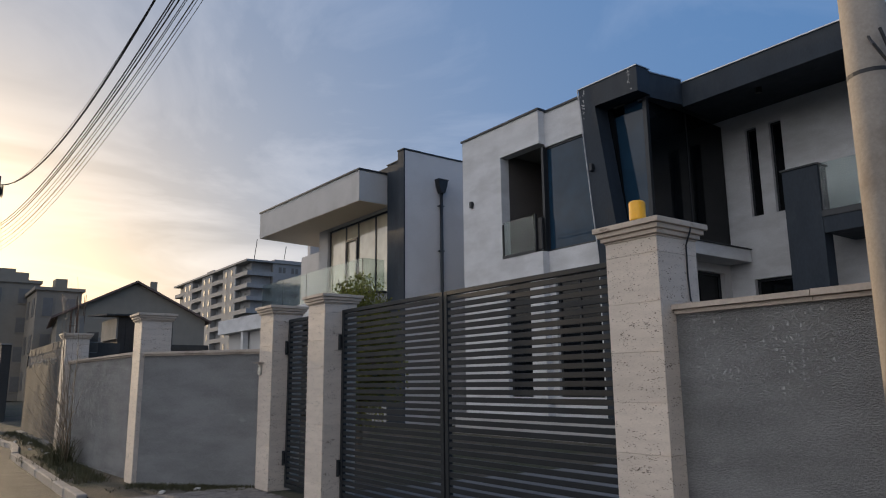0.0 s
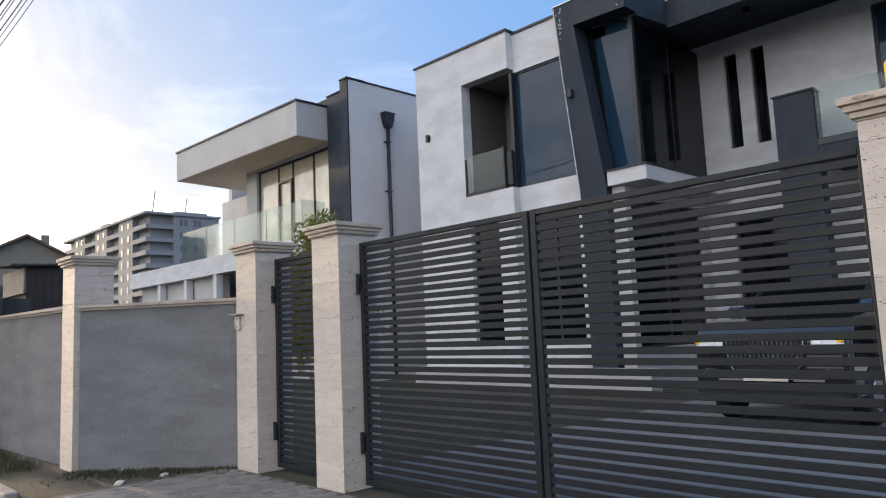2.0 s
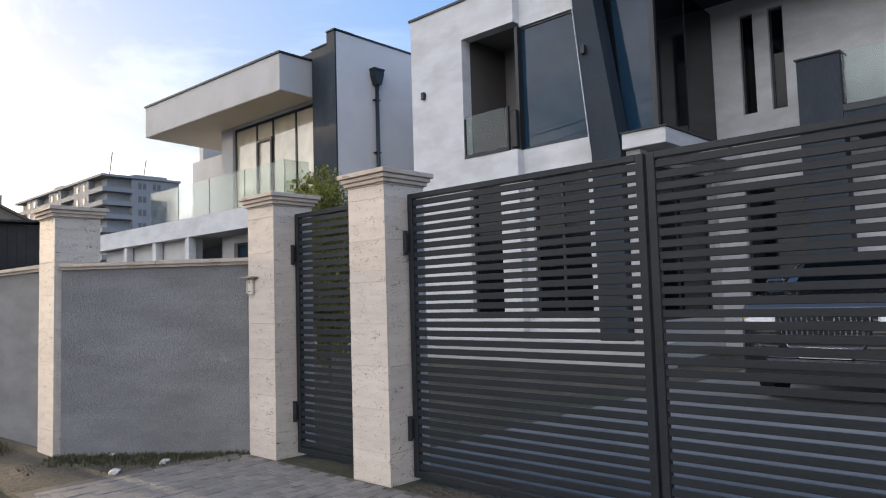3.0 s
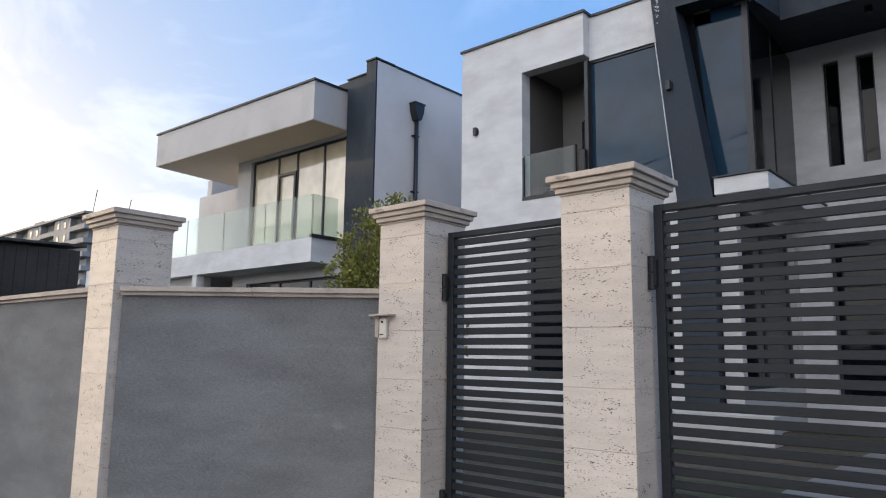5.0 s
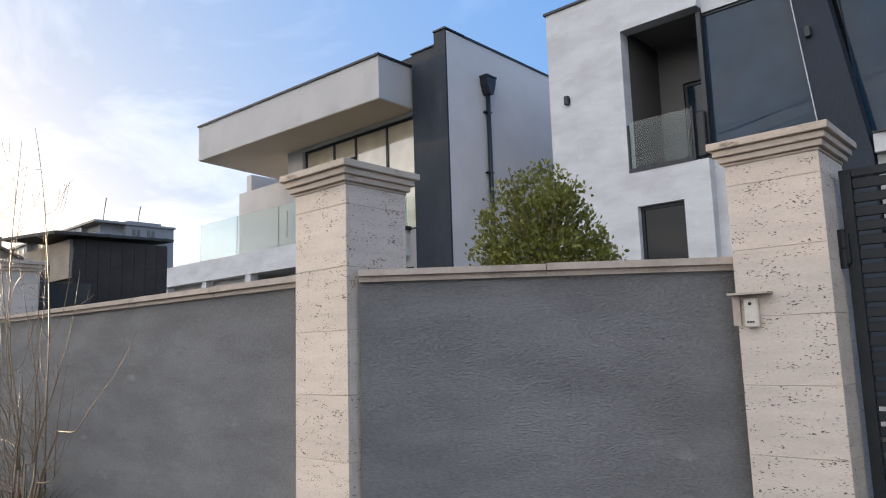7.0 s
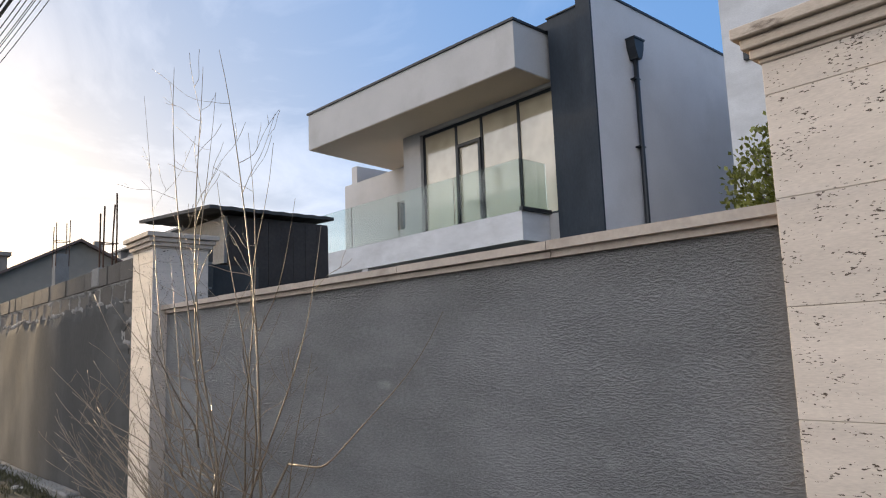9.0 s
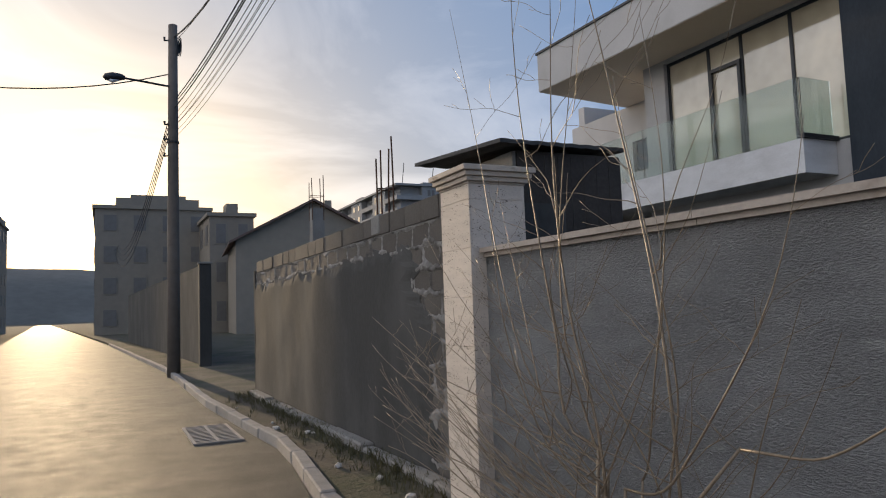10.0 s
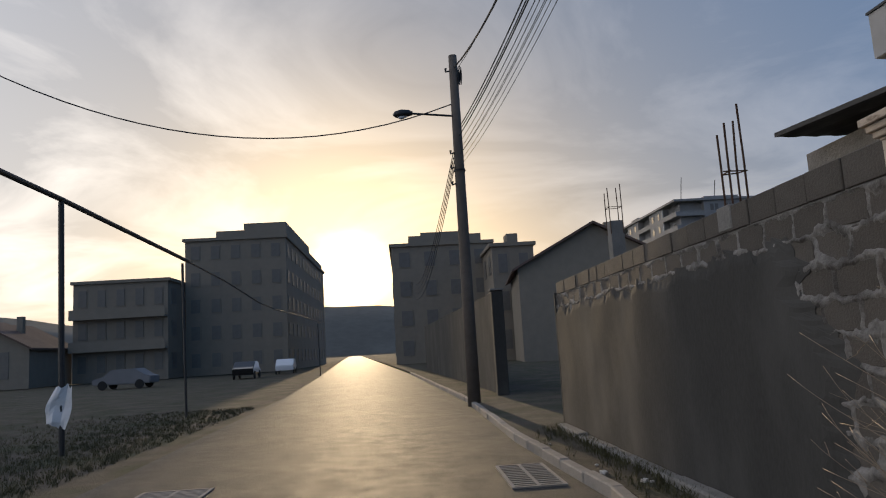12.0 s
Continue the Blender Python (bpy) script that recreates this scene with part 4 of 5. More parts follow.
# ---- bare shrub in front of the fence ----
def bare_shrub(x, y, z):
    t = thing("bare_shrub", "leafless shrub with thin arching brown twigs beside the fence", "shrub", (x, y, z))
    rng = random.Random(8)

    def shoot(bm, p, reach, depth_x, rise, hook, r, twigs, level, late=1.0, back=0.0):
        """A shoot that runs sideways (reach along the fence, depth_x off it) and rises; hook > 1 turns it up towards its end, back bends it inward again."""
        n = 16 if level == 0 else 9
        phase, wob = rng.uniform(0, 6.283), 0.015 * (abs(reach) + rise) * (1.5 if level else 1.2)
        path, radii = [], []
        for i in range(n + 1):
            u = i / n
            q = p + Vector((depth_x * u, reach * u ** late * (1 - back * u), rise * u ** hook))
            q += Vector((math.sin(phase + 4 * u), math.cos(phase * 1.7 + 5.5 * u) - math.cos(phase * 1.7), 0.6 * math.sin(phase + 9 * u))) * wob * min(1, 3 * u)
            q.x = min(q.x, 2.10 - x - 0.05 * (y + q.y - 13.3))
            if y + q.y > 14.4:
                q.x = min(q.x, 2.02 - x)
            q.z = max(q.z, 0.02)
            path.append(q)
            radii.append(max(0.0011, r * (1 - 0.82 * u)))
        tube(bm, path, radii, 6 if level == 0 else 4)
        for k in range(twigs):
            i = min(n - 1, 2 + int((n - 3) * (k + rng.random()) / max(1, twigs)))
            ln = (abs(reach) + rise) * rng.uniform(0.14, 0.34) * (1.2 - 0.7 * i / n)
            side = rng.choice((-1, 1)) if level == 0 else math.copysign(1, reach)
            shoot(bm, path[i].copy(), side * ln * rng.uniform(0.5, 1.1), rng.uniform(-0.5, 0.2) * ln, ln * rng.uniform(0.25, 0.9), rng.choice((0.8, 1.1, 1.7)),
                  radii[i] * 0.62, 2 if level == 0 and rng.random() < 0.6 else 0, level + 1)

    # foot, height of the fork, reach along the fence, its lateness and bend back, off the fence, rise, hook, thickness, twigs
    limbs = [(0.02, 0.80, 1.05, 0.6, 0.75, -0.10, 2.4, 1.5, 0.010, 9), (-0.02, 0.60, 0.18, 1.0, 0.0, -0.05, 2.6, 1.1, 0.010, 10), (-0.43, 0.50, 0.50, 2.2, 0.0, -0.02, 2.75, 1.0, 0.011, 9),
             (-0.15, 0.66, -0.97, 0.75, 0.0, -0.08, 1.35, 1.8, 0.009, 6), (-0.40, 0.55, -0.74, 0.7, 0.0, -0.06, 0.90, 2.1, 0.008, 4), (-0.30, 0.62, -0.95, 0.8, 0.0, -0.10, 0.70, 2.5, 0.006, 3),
             (0.0, 0.70, 1.45, 0.9, 0.0, -0.05, 2.7, 1.5, 0.007, 6), (-0.40, 0.60, -0.25, 0.8, 0.5, -0.20, 1.7, 1.2, 0.008, 6), (-0.05, 0.55, 0.70, 0.7, 0.3, -0.25, 1.3, 1.7, 0.009, 8),
             (0.03, 0.62, 0.95, 0.8, 0.0, 0.02, 1.5, 1.6, 0.008, 8), (-0.20, 0.70, -0.60, 0.9, 0.6, -0.15, 1.9, 1.3, 0.007, 6), (0.0, 0.75, 0.35, 0.7, 1.2, -0.10, 2.2, 1.2, 0.007, 7),
             (-0.45, 0.45, 0.40, 1.0, 0.0, -0.25, 1.2, 1.2, 0.007, 6)]
    for fy_, z0, reach, late, back_, dx, rise, hook, r, twigs in limbs:
        bm = bmesh.new()
        r *= 0.78
        foot_ = Vector((rng.uniform(-0.04, 0.04), 0.5 * fy_ + rng.uniform(-0.04, 0.04), 0.0))
        fork = Vector((foot_.x, fy_, z0))
        tube(bm, [foot_, foot_.lerp(fork, 0.5) + Vector((rng.uniform(-0.02, 0.02), rng.uniform(-0.03, 0.03), 0)), fork + Vector((0, 0, 0.004))], [r * 1.35, r * 1.15, r], 6)
        shoot(bm, fork, reach, dx, rise, hook, r, twigs, 0, late, back_)
        part("stem", bm, TWIG, t, smooth=True)
    bm = bmesh.new()
    tube(bm, [(0.0, -0.22, 0.0), (-0.02, -0.48, 0.62), (-0.03, -0.78, 0.93)], [0.010, 0.008, 0.006], 6)
    shoot(bm, Vector((-0.03, -0.78, 0.925)), -1.08, 0.02, 0.66, 2.3, 0.006, 0, 0, 0.9)
    part("stem", bm, TWIG, t, smooth=True)
    for k in range(30):
        bm = bmesh.new()
        far_ = k % 6 != 5
        shoot(bm, Vector((rng.uniform(-0.08, 0.05), rng.uniform(-0.08, 0.10), rng.uniform(0.15, 0.75))), rng.uniform(0.9, 2.0) if far_ else -rng.uniform(0.4, 0.9),
              rng.uniform(-0.5, 0.0), rng.uniform(0.25, 1.1), rng.uniform(0.75, 1.5), rng.uniform(0.0035, 0.006), 4, 0)
        part("stem", bm, TWIG, t, smooth=True)


bare_shrub(1.93, 13.18, 0.09)

# ---- raw block wall beyond the fence ----
BX, BY0, BY1, BTOP = 2.50, 15.03, 24.1, 2.52
bw = thing("wall_blocks", "raw concrete block wall partly covered with grey cement plaster", "wall", (BX, BY0, 0.0), kind="structure")
part("mortar_core", boxed((0.012, 0.19, 0.01, BY1 - BY0 - 0.01, 0.0, BTOP - 0.02)), MORTAR, bw)
bl, bh = 0.392, 0.21
whole_block = mesh_of("block", boxed((0.0, 0.20, 0.006, bl - 0.006, 0.006, bh - 0.006), bevel=0.006), BLOCK)
half_block = mesh_of("half_block", boxed((0.0, 0.20, 0.006, bl / 2 - 0.006, 0.006, bh - 0.006), bevel=0.006), BLOCK)
rows = 12
for r in range(rows):
    yy = 0.0 if r % 2 == 0 else -bl / 2
    while yy < BY1 - BY0 - 0.1:
        if yy < 0:
            piece("block", half_block, bw, (random.uniform(-0.004, 0.004), 0.0, r * bh))
        elif yy + bl > BY1 - BY0:
            piece("block", half_block, bw, (random.uniform(-0.004, 0.004), yy, r * bh))
        else:
            piece("block", whole_block, bw, (random.uniform(-0.006, 0.006), yy, r * bh))
        yy += bl


def squeezed_mortar():
    """Mortar pressed out of the joints: a rough sheet that stands proud along the joints and lies behind the blocks elsewhere."""
    nz, ny = 200, 520
    verts, faces = [], []
    for j in range(nz + 1):
        z = 2.30 * j / nz
        for i in range(ny + 1):
            yy = (BY1 - BY0 - 0.04) * (i / ny) ** 1.5 + 0.02
            wy = yy + 0.05 * noise.noise((yy * 4, z * 4, 1.0)) + 0.02 * noise.noise((yy * 14, z * 14, 2.0))
            wz = z + 0.05 * noise.noise((yy * 3.5, z * 3.5, 6.0)) - 0.03 * noise.noise((yy * 11, z * 6, 4.0))
            r = math.floor(wz / bh + 0.5)
            dz = abs(wz - r * bh)
            row = math.floor(wz / bh)
            sy = (wy + (bl / 2 if row % 2 else 0.0)) / bl
            dy = abs(sy - math.floor(sy + 0.5)) * bl
            thick_ = 0.040 + 0.032 * noise.noise((yy * 2.3, z * 2.3, 8.0))
            ridge = max(math.exp(-(dz / thick_) ** 2), 0.85 * math.exp(-(dy / (thick_ * 0.9)) ** 2))
            lump = 0.5 + 0.5 * noise.noise((yy * 7, z * 7, 3.0))
            verts.append((0.018 - 0.036 * ridge * (0.45 + 0.85 * lump) - 0.008 * noise.noise((yy * 30, z * 30, 5.0)), yy, z))
    for j in range(nz):
        for i in range(ny):
            k = j * (ny + 1) + i
            faces.append((k, k + ny + 1, k + ny + 2, k + 1))
    me = bpy.data.meshes.new("mortar_squeeze")
    me.from_pydata(verts, [], faces)
    me.materials.append(SMEAR)
    for p in me.polygons:
        p.use_smooth = True
    ob = new("mortar_squeeze", me)
    ob.parent = bw
    tagged(ob, "pale mortar squeezed out between the blocks", kind="stuff")


squeezed_mortar()


def plaster_patch(name, start, grow, x, material, label, thick=0.018):
    """A ragged-edged coat of plaster on the wall: its near edge wanders with height, its top with length."""
    nz, ny = 70, 110
    bm = bmesh.new()
    vs = []
    for j in range(nz + 1):
        v = j / nz
        row = []
        for i in range(ny + 1):
            u = i / ny
            zt = 2.10 + grow + 0.16 * noise.noise((u * 9 + start, 3.1, 0.2)) + 0.07 * noise.noise((u * 31, 1.7, start)) + 0.05 * noise.noise((u * 90, 4.7, start))
            z = v * zt
            ys_ = start - grow * 2.2 + 0.65 * v + 0.45 * noise.noise((4.4, z * 2.1, start)) + 0.20 * noise.noise((7.7, z * 6.0, start)) + 0.10 * noise.noise((2.7, z * 17.0, start))
            yy = ys_ + (BY1 - BY0 - 0.02 - ys_) * u
            feather = 0.027 * max(0.0, 1 - u * 30, (v - 0.95) * 20)
            row.append(bm.verts.new((x + feather + 0.006 * noise.noise((yy * 1.3, z * 1.3, 9.0)), yy, z)))
        vs.append(row)
    for a, b in zip(vs, vs[1:]):
        for i in range(ny):
            bm.faces.new((a[i], a[i + 1], b[i + 1], b[i]))
    ex = bmesh.ops.extrude_face_region(bm, geom=bm.faces[:])
    for v in (g for g in ex["geom"] if isinstance(g, bmesh.types.BMVert)):
        v.co.x += thick
    bmesh.ops.recalc_face_normals(bm, faces=bm.faces[:])
    part(name, bm, material, bw, label)


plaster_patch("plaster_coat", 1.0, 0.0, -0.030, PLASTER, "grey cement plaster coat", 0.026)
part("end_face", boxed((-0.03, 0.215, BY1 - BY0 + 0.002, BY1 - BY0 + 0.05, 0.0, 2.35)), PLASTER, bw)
foot = bmesh.new()
fy = 0.0
while fy < BY1 - BY0 - 0.3:
    ln = random.uniform(0.5, 0.9)
    box(foot, -0.17 - random.uniform(0, 0.04), -0.031, fy, min(fy + ln, BY1 - BY0), 0.0, 0.16 + random.uniform(-0.02, 0.03), bevel=0.02)
    fy += ln + 0.004
part("footing", foot, MORTAR, bw, "rough pale concrete footing")
part("column_stub", boxed((-0.012, 0.205, 2.42, 2.66, BTOP - 0.19, BTOP + 0.012), bevel=0.008), MORTAR, bw, "raw concrete column top")
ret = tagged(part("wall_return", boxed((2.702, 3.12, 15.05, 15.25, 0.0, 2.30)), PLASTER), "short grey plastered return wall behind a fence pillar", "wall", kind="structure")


def rebar_cage(x, y, z0, tops, half=0.11):
    c = thing("rebar_cage", "rusty reinforcing bars sticking up from a column", "rebar", (x, y, z0), "column reinforcement")
    for k, top in enumerate(tops):
        sx, sy = (-half, half)[k % 2], (-half, half)[k // 2]
        part("bar", tube(bmesh.new(), [(sx, sy, -0.25), (sx * 1.02, sy, (top - z0) * 0.5), (sx + random.uniform(-0.02, 0.02), sy * 1.1, top - z0)], 0.009, 6), RUST, c)
    zs = (tops[0] - z0) * 0.42
    part("stirrup", tube(bmesh.new(), [(-half - 0.05, -half, zs), (half + 0.02, -half, zs), (half, half, zs + 0.01), (-half, half, zs), (-half, -half - 0.03, zs)], 0.006, 5), RUST, c)


rebar_cage(2.62, 17.58, BTOP, (3.22, 3.38, 3.16, 3.28), 0.066)
col = tagged(part("concrete_column", boxed((3.85, 4.10, 25.0, 25.25, 0.0, 3.72)), MORTAR), "raw concrete column of an unfinished building", "column")
rebar_cage(3.97, 25.12, 3.72, (4.35, 4.42, 4.30, 4.40), 0.12)

# ---- shed behind the block wall ----
shed = thing("shed", "small dark boarded shed under a flat sheet roof", "shed", (3.9, 16.8, 0.1))
shed.location = (0, 0, 0)
part("body", boxed((3.25, 4.42, 15.95, 17.5, 0.05, 2.93)), SHED, shed)
for k in range(8):
    part("board", boxed((3.255 + k * 0.1455, 3.255 + k * 0.1455 + 0.141, 15.932, 15.949, 0.1, 2.90)), SHED, shed)
part("pale_panel", boxed((3.215, 3.249, 15.95, 17.5, 2.45, 2.92)), MORTAR, shed, "pale panel under the eave")
bm = bmesh.new()
nx = 26
rows_ = []
for k in range(nx + 1):
    u = k / nx
    zz = 0.004 * math.sin(k * 1.9)
    rows_.append([bm.verts.new((2.96 + 1.56 * u, 15.72 + 0.25 * u, 2.93 + 0.07 * u + zz)), bm.verts.new((2.85 + 1.62 * u, 17.30 + 0.2 * u, 3.02 + 0.04 * u + zz))])
for a, b in zip(rows_, rows_[1:]):
    bm.faces.new((a[0], b[0], b[1], a[1]))
ex = bmesh.ops.extrude_face_region(bm, geom=bm.faces[:])
for v in (g for g in ex["geom"] if isinstance(g, bmesh.types.BMVert)):
    v.co.z += 0.035
bmesh.ops.recalc_face_normals(bm, faces=bm.faces[:])
part("roof_sheet", bm, ROOFING, shed)

# ---- walls farther along the street ----
post = thing("gate_post", "square concrete gate post", "post", (2.62, 32.6, 0.09))
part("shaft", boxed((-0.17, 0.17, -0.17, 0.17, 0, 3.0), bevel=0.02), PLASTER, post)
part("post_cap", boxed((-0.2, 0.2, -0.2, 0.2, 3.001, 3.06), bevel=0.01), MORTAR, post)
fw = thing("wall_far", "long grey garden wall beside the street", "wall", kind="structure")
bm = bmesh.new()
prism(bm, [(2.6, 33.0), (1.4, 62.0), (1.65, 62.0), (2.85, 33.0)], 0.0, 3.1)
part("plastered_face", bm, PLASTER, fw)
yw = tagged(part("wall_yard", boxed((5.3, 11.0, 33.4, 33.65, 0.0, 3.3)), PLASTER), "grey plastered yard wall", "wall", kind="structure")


# ---- poles, wires, street lamp, pipe ----
def utility_pole(x, y, top, r0, r1, label, material=None):
    p = thing("utility_pole", label, "utility pole", (x, y, 0.09), "utility poles")
    part("shaft", tube(bmesh.new(), [(0, 0, -0.1), (0, 0, top * 0.33), (0, 0, top * 0.66), (0, 0, top - 0.09)], [r0, r0 + (r1 - r0) * 0.33, r0 + (r1 - r0) * 0.66, r1], 20), material or BACKLIT_POLE, p, smooth=True)
    return p


near_pole = utility_pole(3.36, 0.47, 12.5, 0.112, 0.075, "round concrete utility pole in front of the fence", POLE)
part("strap", tube(bmesh.new(), [(0, 0, 3.72), (0, 0, 3.74)], 0.102, 20), CABLE, near_pole)
part("strap", tube(bmesh.new(), [(0, 0, 2.78), (0, 0, 2.80)], 0.106, 20), CABLE, near_pole)
part("loop", tube(bmesh.new(), [(-0.10, -0.05, 2.95), (-0.16, -0.09, 2.88), (-0.12, -0.13, 2.78), (-0.06, -0.12, 2.86), (-0.09, -0.10, 2.98)], 0.008, 6), CABLE, near_pole)
far_pole = utility_pole(1.58, 30.5, 9.45, 0.17, 0.115, "round concrete utility pole with a street lamp")
part("strap", tube(bmesh.new(), [(0, 0, 6.1), (0, 0, 6.14)], 0.16, 16), CABLE, far_pole)
for k, z in enumerate((5.75, 6.2, 6.6, 8.9)):
    part("insulator", tube(bmesh.new(), [(-0.12, -0.05, z), (-0.22, -0.1, z - 0.03), (-0.22, -0.1, z + 0.06)], [0.02, 0.03, 0.035], 8), BLACK, far_pole)
coil = bmesh.new()
for k in range(5):
    tube(coil, [(0.16 + 0.05 * math.sin(a * 0.7 + k), -0.10 + 0.03 * k, 8.75 + 0.28 * math.cos(a * 0.7 + k * 0.4) * (1 - 0.1 * k)) for a in range(10)], 0.012, 5)
part("cable_coil", coil, CABLE, far_pole)
sl = thing("street_lamp", "grey street lamp on a thin arm", "street lamp", (1.45, 30.45, 7.78))
part("arm", tube(bmesh.new(), [(0.05, 0, -0.06), (-0.5, -0.02, -0.01), (-1.15, -0.03, 0.05)], 0.03, 8), METAL, sl)
bm = bmesh.new()
tube(bm, [(-1.05, -0.03, 0.05), (-1.15, -0.03, 0.06), (-1.35, -0.03, 0.05), (-1.52, -0.03, 0.03), (-1.58, -0.03, 0.02)], [0.05, 0.09, 0.12, 0.09, 0.02], 12)
part("head", bm, METAL, sl, smooth=True)
bm = bmesh.new()
tube(bm, [(-1.2, -0.03, 0.0), (-1.36, -0.03, -0.04), (-1.5, -0.03, -0.02)], [0.05, 0.08, 0.03], 10)
part("lens", bm, LENS, sl, smooth=True)


def hang(a, b, sag, r, n=22):
    a, b = Vector(a), Vector(b)
    return tube(bmesh.new(), [a.lerp(b, k / n) - Vector((0, 0, 4 * sag * (k / n) * (1 - k / n))) for k in range(n + 1)], r, 5)


WIRES = [(12.3, 9.10, 2.7, 0.022), (11.9, 9.0, 2.3, 0.007), (10.6, 7.45, 1.45, 0.014), (10.5, 7.40, 1.5, 0.012), (10.2, 7.15, 1.4, 0.014), (10.1, 7.0, 1.42, 0.008),
         (10.0, 6.85, 1.4, 0.007), (9.9, 6.75, 1.45, 0.006), (9.8, 6.65, 1.4, 0.006), (9.7, 6.5, 1.42, 0.006), (9.6, 6.4, 1.43, 0.006)]
for k, (za, zb, sag, r) in enumerate(WIRES):
    w = part("overhead_cable", hang((3.28 + 0.02 * (k % 3), 0.47, za), (1.62 + 0.03 * (k % 4), 30.4, zb), sag, r), CABLE)
    tagged(w, "black overhead cable between the utility poles", "cable", "overhead cables")
for k in range(4):
    w = part("overhead_cable", hang((1.45, 30.6, 6.75 - 0.14 * k), (1.2 - 0.12 * k, 87.99, 8.9 - 0.12 * k), 1.6 + 0.3 * k, 0.013), CABLE)
    tagged(w, "thin sagging cable leading away down the street", "cable", "overhead cables")
path = []
for k in range(27):
    s = k / 26
    path.append((1.45 - 15.5 * s, 30.45 - 2.5 * s, 8.05 - 6.3 * s + 10.0 * s * s))
w = tagged(part("service_cable", tube(bmesh.new(), path, 0.017, 5), CABLE), "black service cable sagging across the street", "cable", "overhead cables")
side_pole = utility_pole(-14.1, 27.9, 11.6, 0.16, 0.11, "concrete utility pole beside the field")

pipe = thing("overhead_pipe", "dark overhead gas pipe on steel posts beside the field", "pipe")
part("pipe_run", tube(bmesh.new(), [(-6.70, 4.0, 4.98), (-6.70, 15.0, 4.92), (-6.70, 26.0, 4.84), (-6.5, 33.7, 4.56)], 0.055, 10), PIPE, pipe)
part("thin_line", tube(bmesh.new(), [(-6.5, 33.7, 4.55), (-6.5, 38, 4.40), (-6.45, 44, 4.0), (-6.5, 49, 3.95), (-6.5, 58, 4.1), (-6.5, 68, 4.03)], 0.03, 6), PIPE, pipe)
for y0, top in ((8.0, 4.90), (26.0, 4.79), (33.7, 4.52), (68.0, 4.0)):
    part("post", tube(bmesh.new(), [(-6.62, y0, -0.1), (-6.70, y0, top)], 0.055 if y0 < 30 else 0.04, 10), PIPE, pipe)

bag = bmesh.new()
vs = []
for j in range(9):
    for i in range(7):
        u, v = i / 6, j / 8
        wdt = 0.48 * (1 - 0.75 * abs(v - 0.42) ** 1.2)
        vs.append(bag.verts.new((-6.66 + (u - 0.62) * wdt + 0.14 * v, 25.93 - 0.05 * noise.noise((u * 3, v * 3, 2.0)) - 0.03 * math.sin(u * 7), 0.55 + 0.68 * v + 0.10 * noise.noise((u * 4, v * 2, 5.0)) - 0.12 * u * (1 - v))))
for j in range(8):
    for i in range(6):
        bag.faces.new((vs[j * 7 + i], vs[j * 7 + i + 1], vs[(j + 1) * 7 + i + 1], vs[(j + 1) * 7 + i]))
ex = bmesh.ops.extrude_face_region(bag, geom=bag.faces[:])
for v in (g for g in ex["geom"] if isinstance(g, bmesh.types.BMVert)):
    v.co.y += 0.006
tagged(part("plastic_bag", bag, BAG), "torn white plastic bag caught on a pipe post", "bag")


# ---- drain grate, manhole cover ----
def grate(x, y, sx, sy, n, name, label):
    g = thing(name, label, "grate", (x, y, 0.0))
    part("frame", boxed((-sx, sx, -sy, -sy + 0.04, -0.02, 0.018), (-sx, sx, sy - 0.04, sy, -0.02, 0.018), (-sx, -sx + 0.04, -sy + 0.04, sy - 0.04, -0.02, 0.018),
                        (sx - 0.04, sx, -sy + 0.04, sy - 0.04, -0.02, 0.018), (-0.02, 0.02, -sy + 0.04, sy - 0.04, -0.02, 0.018)), CONCRETE, g)
    # black plate between the bars, its colour replacing the shade of an opening
    part("pit", boxed((-sx + 0.03, sx - 0.03, -sy + 0.03, sy - 0.03, -0.03, 0.004)), BLACK, g)
    for k in range(n):
        yy = -sy + 0.06 + (2 * sy - 0.12) * (k + 0.5) / n
        part("bar", boxed((-sx + 0.04, sx - 0.04, yy - 0.022, yy + 0.022, 0.005, 0.016)), CONCRETE, g)


grate(1.20, 20.45, 0.30, 0.72, 12, "drain_grate", "dusty iron drain grate beside the kerb")
grate(-2.95, 20.6, 0.42, 0.42, 9, "manhole_cover", "square iron manhole cover in the asphalt")


# ---- buildings in the distance ----
def long_balcony(b, w, z, depth=1.1):
    """A balcony along the whole front of a block, with posts under it."""
    part("balcony", boxed((-w / 2, w / 2, -depth, -0.07, z - 0.2, z), (-w / 2, w / 2, -depth, -depth + 0.08, z, z + 0.9)), FAR_WALL, b, "balcony along the whole front")


